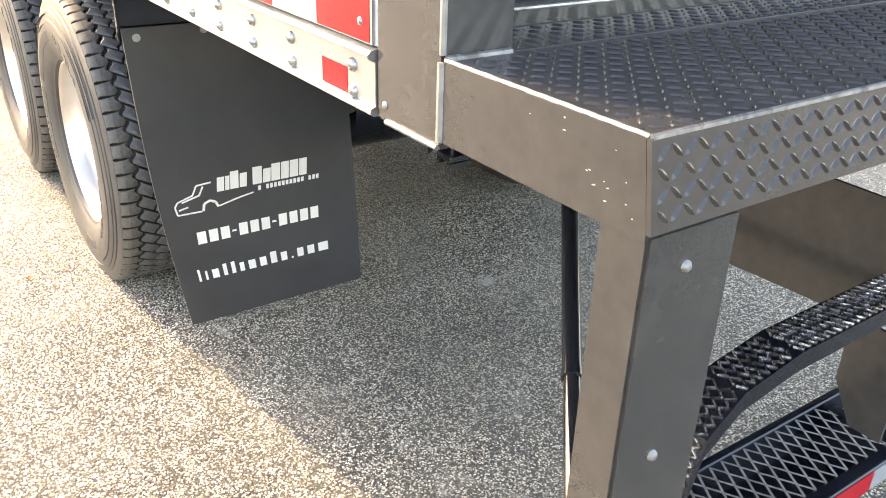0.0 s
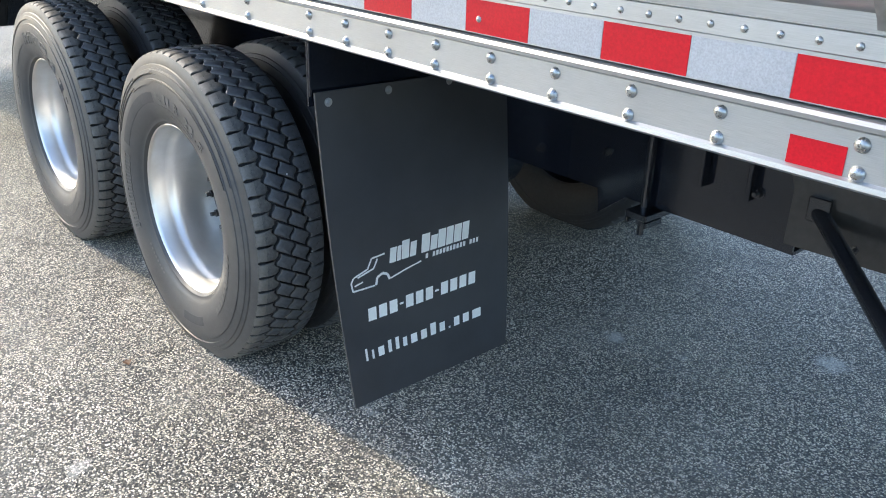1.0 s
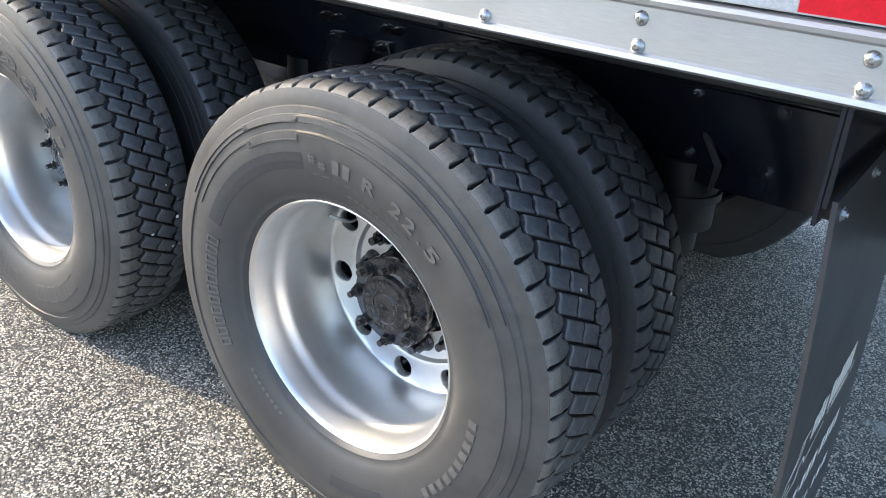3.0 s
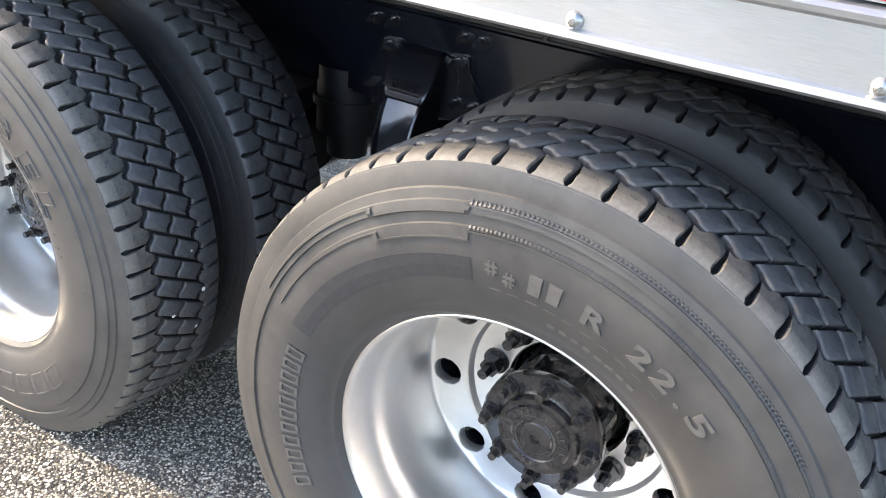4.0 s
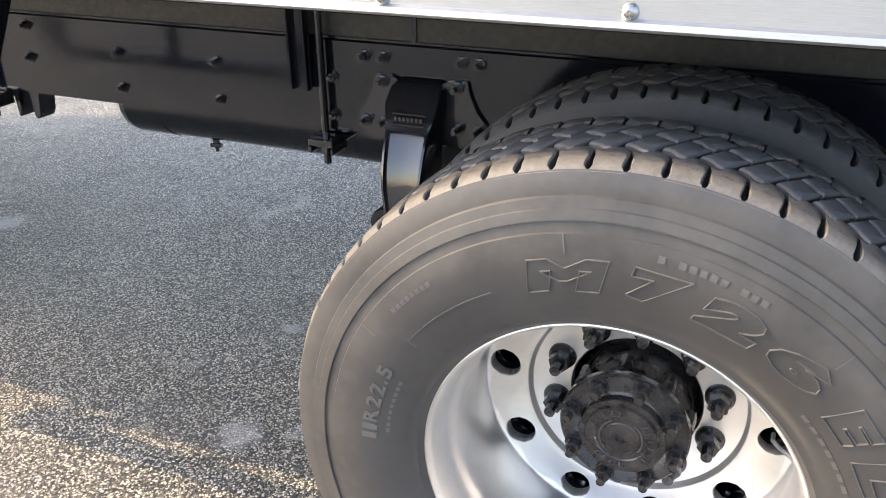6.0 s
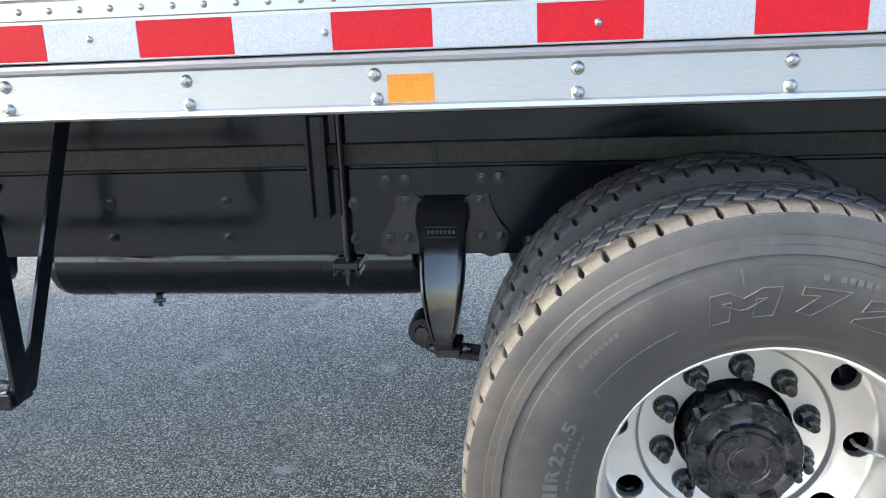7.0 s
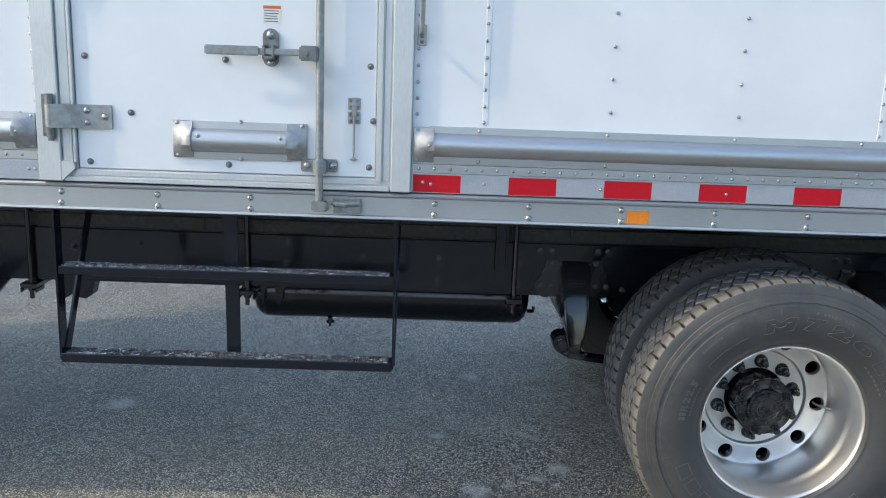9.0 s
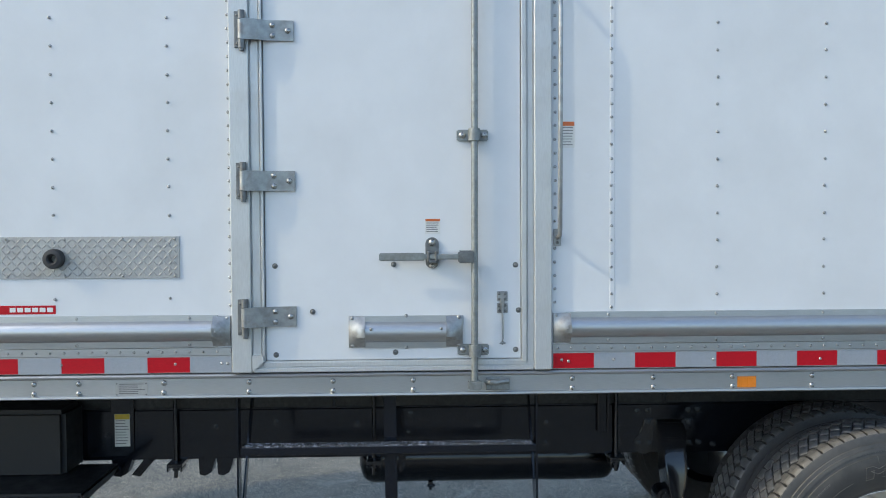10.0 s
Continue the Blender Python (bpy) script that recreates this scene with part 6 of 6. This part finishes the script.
# upper hoop step with a grip strip
b = bmesh.new()
HOOP = [(0.225, 0.56), (0.232, 0.70), (0.262, 0.81), (0.33, 0.862), (0.45, 0.885), (0.7, 0.89), (1.6, 0.89)]
rings = [[b.verts.new((x, y, z + dz)) for x, dz in ((-0.515, 0.0), (-0.445, 0.0), (-0.445, -0.032), (-0.515, -0.032))] for y, z in HOOP]
for ra, rb in zip(rings, rings[1:]):
    for q in range(4):
        b.faces.new((ra[q], ra[(q + 1) % 4], rb[(q + 1) % 4], rb[q]))
b.faces.new(rings[0])
b.faces.new(rings[-1][::-1])
bmesh.ops.recalc_face_normals(b, faces=b.faces)
hoop = part("hoop_step", b, BLACK, label="black bent hoop step with serrated grip")
b = bmesh.new()
for (ya, za), (yb, zb) in zip(HOOP[1:], HOOP[2:]):
    run = Vector((0, yb - ya, zb - za))
    along = run.normalized()
    up = Vector((0, -along.z, along.y))

    def put_hoop(u, v, h):
        return Vector((-0.513 + v, ya, za)) + along * u + up * h

    zig_grip(b, put_hoop, run.length, 0.066, 4, 0.0155, 0.0035)
part("grip_teeth", b, GRIP, hoop, "worn toothed grip with painted glints", kind="stuff")
# lower expanded-metal platform
ZP = 0.450
b = bmesh.new()
block(b, -0.50, -0.470, 0.10, 1.7, ZP - 0.055, ZP + 0.003, 0.003)
block(b, -0.672, -0.652, 0.10, 1.7, ZP - 0.055, ZP + 0.003, 0.003)
block(b, -0.652, -0.50, 0.98, 1.01, ZP - 0.055, ZP + 0.001, 0.003)
block(b, -0.651, -0.501, 0.10, 1.7, ZP - 0.055, ZP - 0.048)
low_step = part("lower_step", b, BLACK, label="black lower step with expanded metal grating")
b = bmesh.new()
nu, nv = 26, 5
for j in range(nv + 1):
    for i in range(nu):
        y0 = 0.13 + (i + (0.5 if j % 2 else 0)) * 0.0345
        x0 = -0.651 + j * 0.0300
        if j < nv:
            for dy in (-0.01725, 0.01725):
                flat_bar(b, (x0, y0, ZP - 0.002), (x0 + 0.0300, y0 + dy, ZP - 0.0015), 0.0038, 0.0038)
part("expanded_metal", b, GALV, low_step, kind="stuff")
for k in range(10):
    tape_b = bmesh.new()
    block(tape_b, -0.4698, -0.4688, 0.12 + k * 0.152, 0.27 + k * 0.152, ZP - 0.050, ZP - 0.002)
    part("red_tape" if k % 2 == 0 else "silver_tape", tape_b, RED if k % 2 == 0 else SILVER_TAPE, low_step)
# strut from the frame down to the steps
b = bmesh.new()
A, B = Vector((-1.291, 0.775, 0.862)), Vector((-0.418, 0.041, 0.516))
rod(b, A, A.lerp(B, 0.56), 0.019, 16)
rod(b, A.lerp(B, 0.553), A.lerp(B, 0.567), 0.0205, 16)
rod(b, A.lerp(B, 0.55), B, 0.0165, 16)
block(b, -1.315, -1.265, 0.760, 0.777, 0.84, 0.90, 0.003)
part("bumper_strut", b, BLACK_GLOSS, label="black tubular strut below the deck", smooth=True)

# ---- on the ground ----
b = bmesh.new()
spine = [(0.0, 0.0, 0.002), (0.018, 0.003, 0.006), (0.036, 0.002, 0.004)]
la = [b.verts.new(p) for p in spine]
lb = [b.verts.new((x, y + w, z + 0.006)) for (x, y, z), w in zip(spine, (0.004, 0.016, 0.004))]
lc = [b.verts.new((x, y - w, z + 0.004)) for (x, y, z), w in zip(spine, (0.004, 0.014, 0.004))]
for q in range(2):
    b.faces.new((la[q], la[q + 1], lb[q + 1], lb[q]))
    b.faces.new((la[q + 1], la[q], lc[q], lc[q + 1]))
leaf = part("dry_leaf", b, LEAF, None)
leaf.location = (-3.02, -0.25, lie(-3.02) + 0.004)
tagged(leaf, "small curled brown dry leaf on the asphalt", "leaf")
# stone aggregate worn proud of the binder, as one sheet of small low pebbles
m, nt, bs, co = start("worn_aggregate")
geo = nt.nodes.new("ShaderNodeNewGeometry")
tint = ramp_node(nt, geo.outputs["Random Per Island"], [(0.0, (0.22, 0.198, 0.155)), (0.22, (0.54, 0.486, 0.380)), (0.50, (0.80, 0.724, 0.570)), (0.75, (0.90, 0.82, 0.66)), (1.0, (0.96, 0.90, 0.76))])
spot = ramp_node(nt, noise_node(nt, co, 3.2, 5, 0.6, 0.6), [(0.34, (0.72, 0.72, 0.72)), (0.60, (1.0, 1.0, 1.0))])
link(nt, mix_node(nt, pale_spots(nt, co), mix_node(nt, 1.0, tint, spot, "MULTIPLY"), (0.80, 0.78, 0.73)), bs.inputs["Base Color"])
bs.inputs["Roughness"].default_value = 0.14
bs.inputs["Specular IOR Level"].default_value = 0.8
AGGREGATE = m
N_PEB = 430000
gen = np.random.default_rng(11)
px, py = gen.uniform(-6.4, 0.05, N_PEB), gen.uniform(-1.0, 1.7, N_PEB)
# the sheet thins out towards its edges
thin = 1 - np.sqrt(gen.uniform(0, 1, N_PEB))
pick = gen.uniform(0, 1, N_PEB)
py = np.where(pick < 0.33, 1.7 + 2.9 * thin, np.where(pick > 0.955, -1.0 - 0.6 * thin, py))
px = np.where(gen.uniform(0, 1, N_PEB) < 0.19, -6.4 - 3.0 * (1 - np.sqrt(gen.uniform(0, 1, N_PEB))), px)
rad = gen.uniform(0.0017, 0.0039, N_PEB)
high = rad * gen.uniform(0.45, 0.95, N_PEB)
turn = gen.uniform(0, 2 * math.pi, N_PEB)
pts = np.zeros((N_PEB, 6, 3))
for k in range(5):
    rr = rad * gen.uniform(0.72, 1.2, N_PEB)
    pts[:, k, 0] = px + rr * np.cos(turn + k * 2 * math.pi / 5)
    pts[:, k, 1] = py + rr * np.sin(turn + k * 2 * math.pi / 5)
pts[:, 5, 0] = px + rad * gen.uniform(-0.3, 0.3, N_PEB)
pts[:, 5, 1] = py + rad * gen.uniform(-0.3, 0.3, N_PEB)
pts[:, 5, 2] = high
pts[:, :, 2] += lie(pts[:, :, 0])
base = np.arange(N_PEB)[:, None, None] * 6
tris = (base + np.array([[k, (k + 1) % 5, 5] for k in range(5)])[None]).reshape(-1, 3)
peb = bpy.data.meshes.new("asphalt_aggregate")
peb.from_pydata(pts.reshape(-1, 3).tolist(), [], tris.tolist())
peb.polygons.foreach_set("use_smooth", [True] * len(peb.polygons))
peb.materials.append(AGGREGATE)
grit = new("asphalt_aggregate", peb)
tagged(grit, "pale and dark stone grit worn proud of the asphalt", "gravel", kind="stuff")
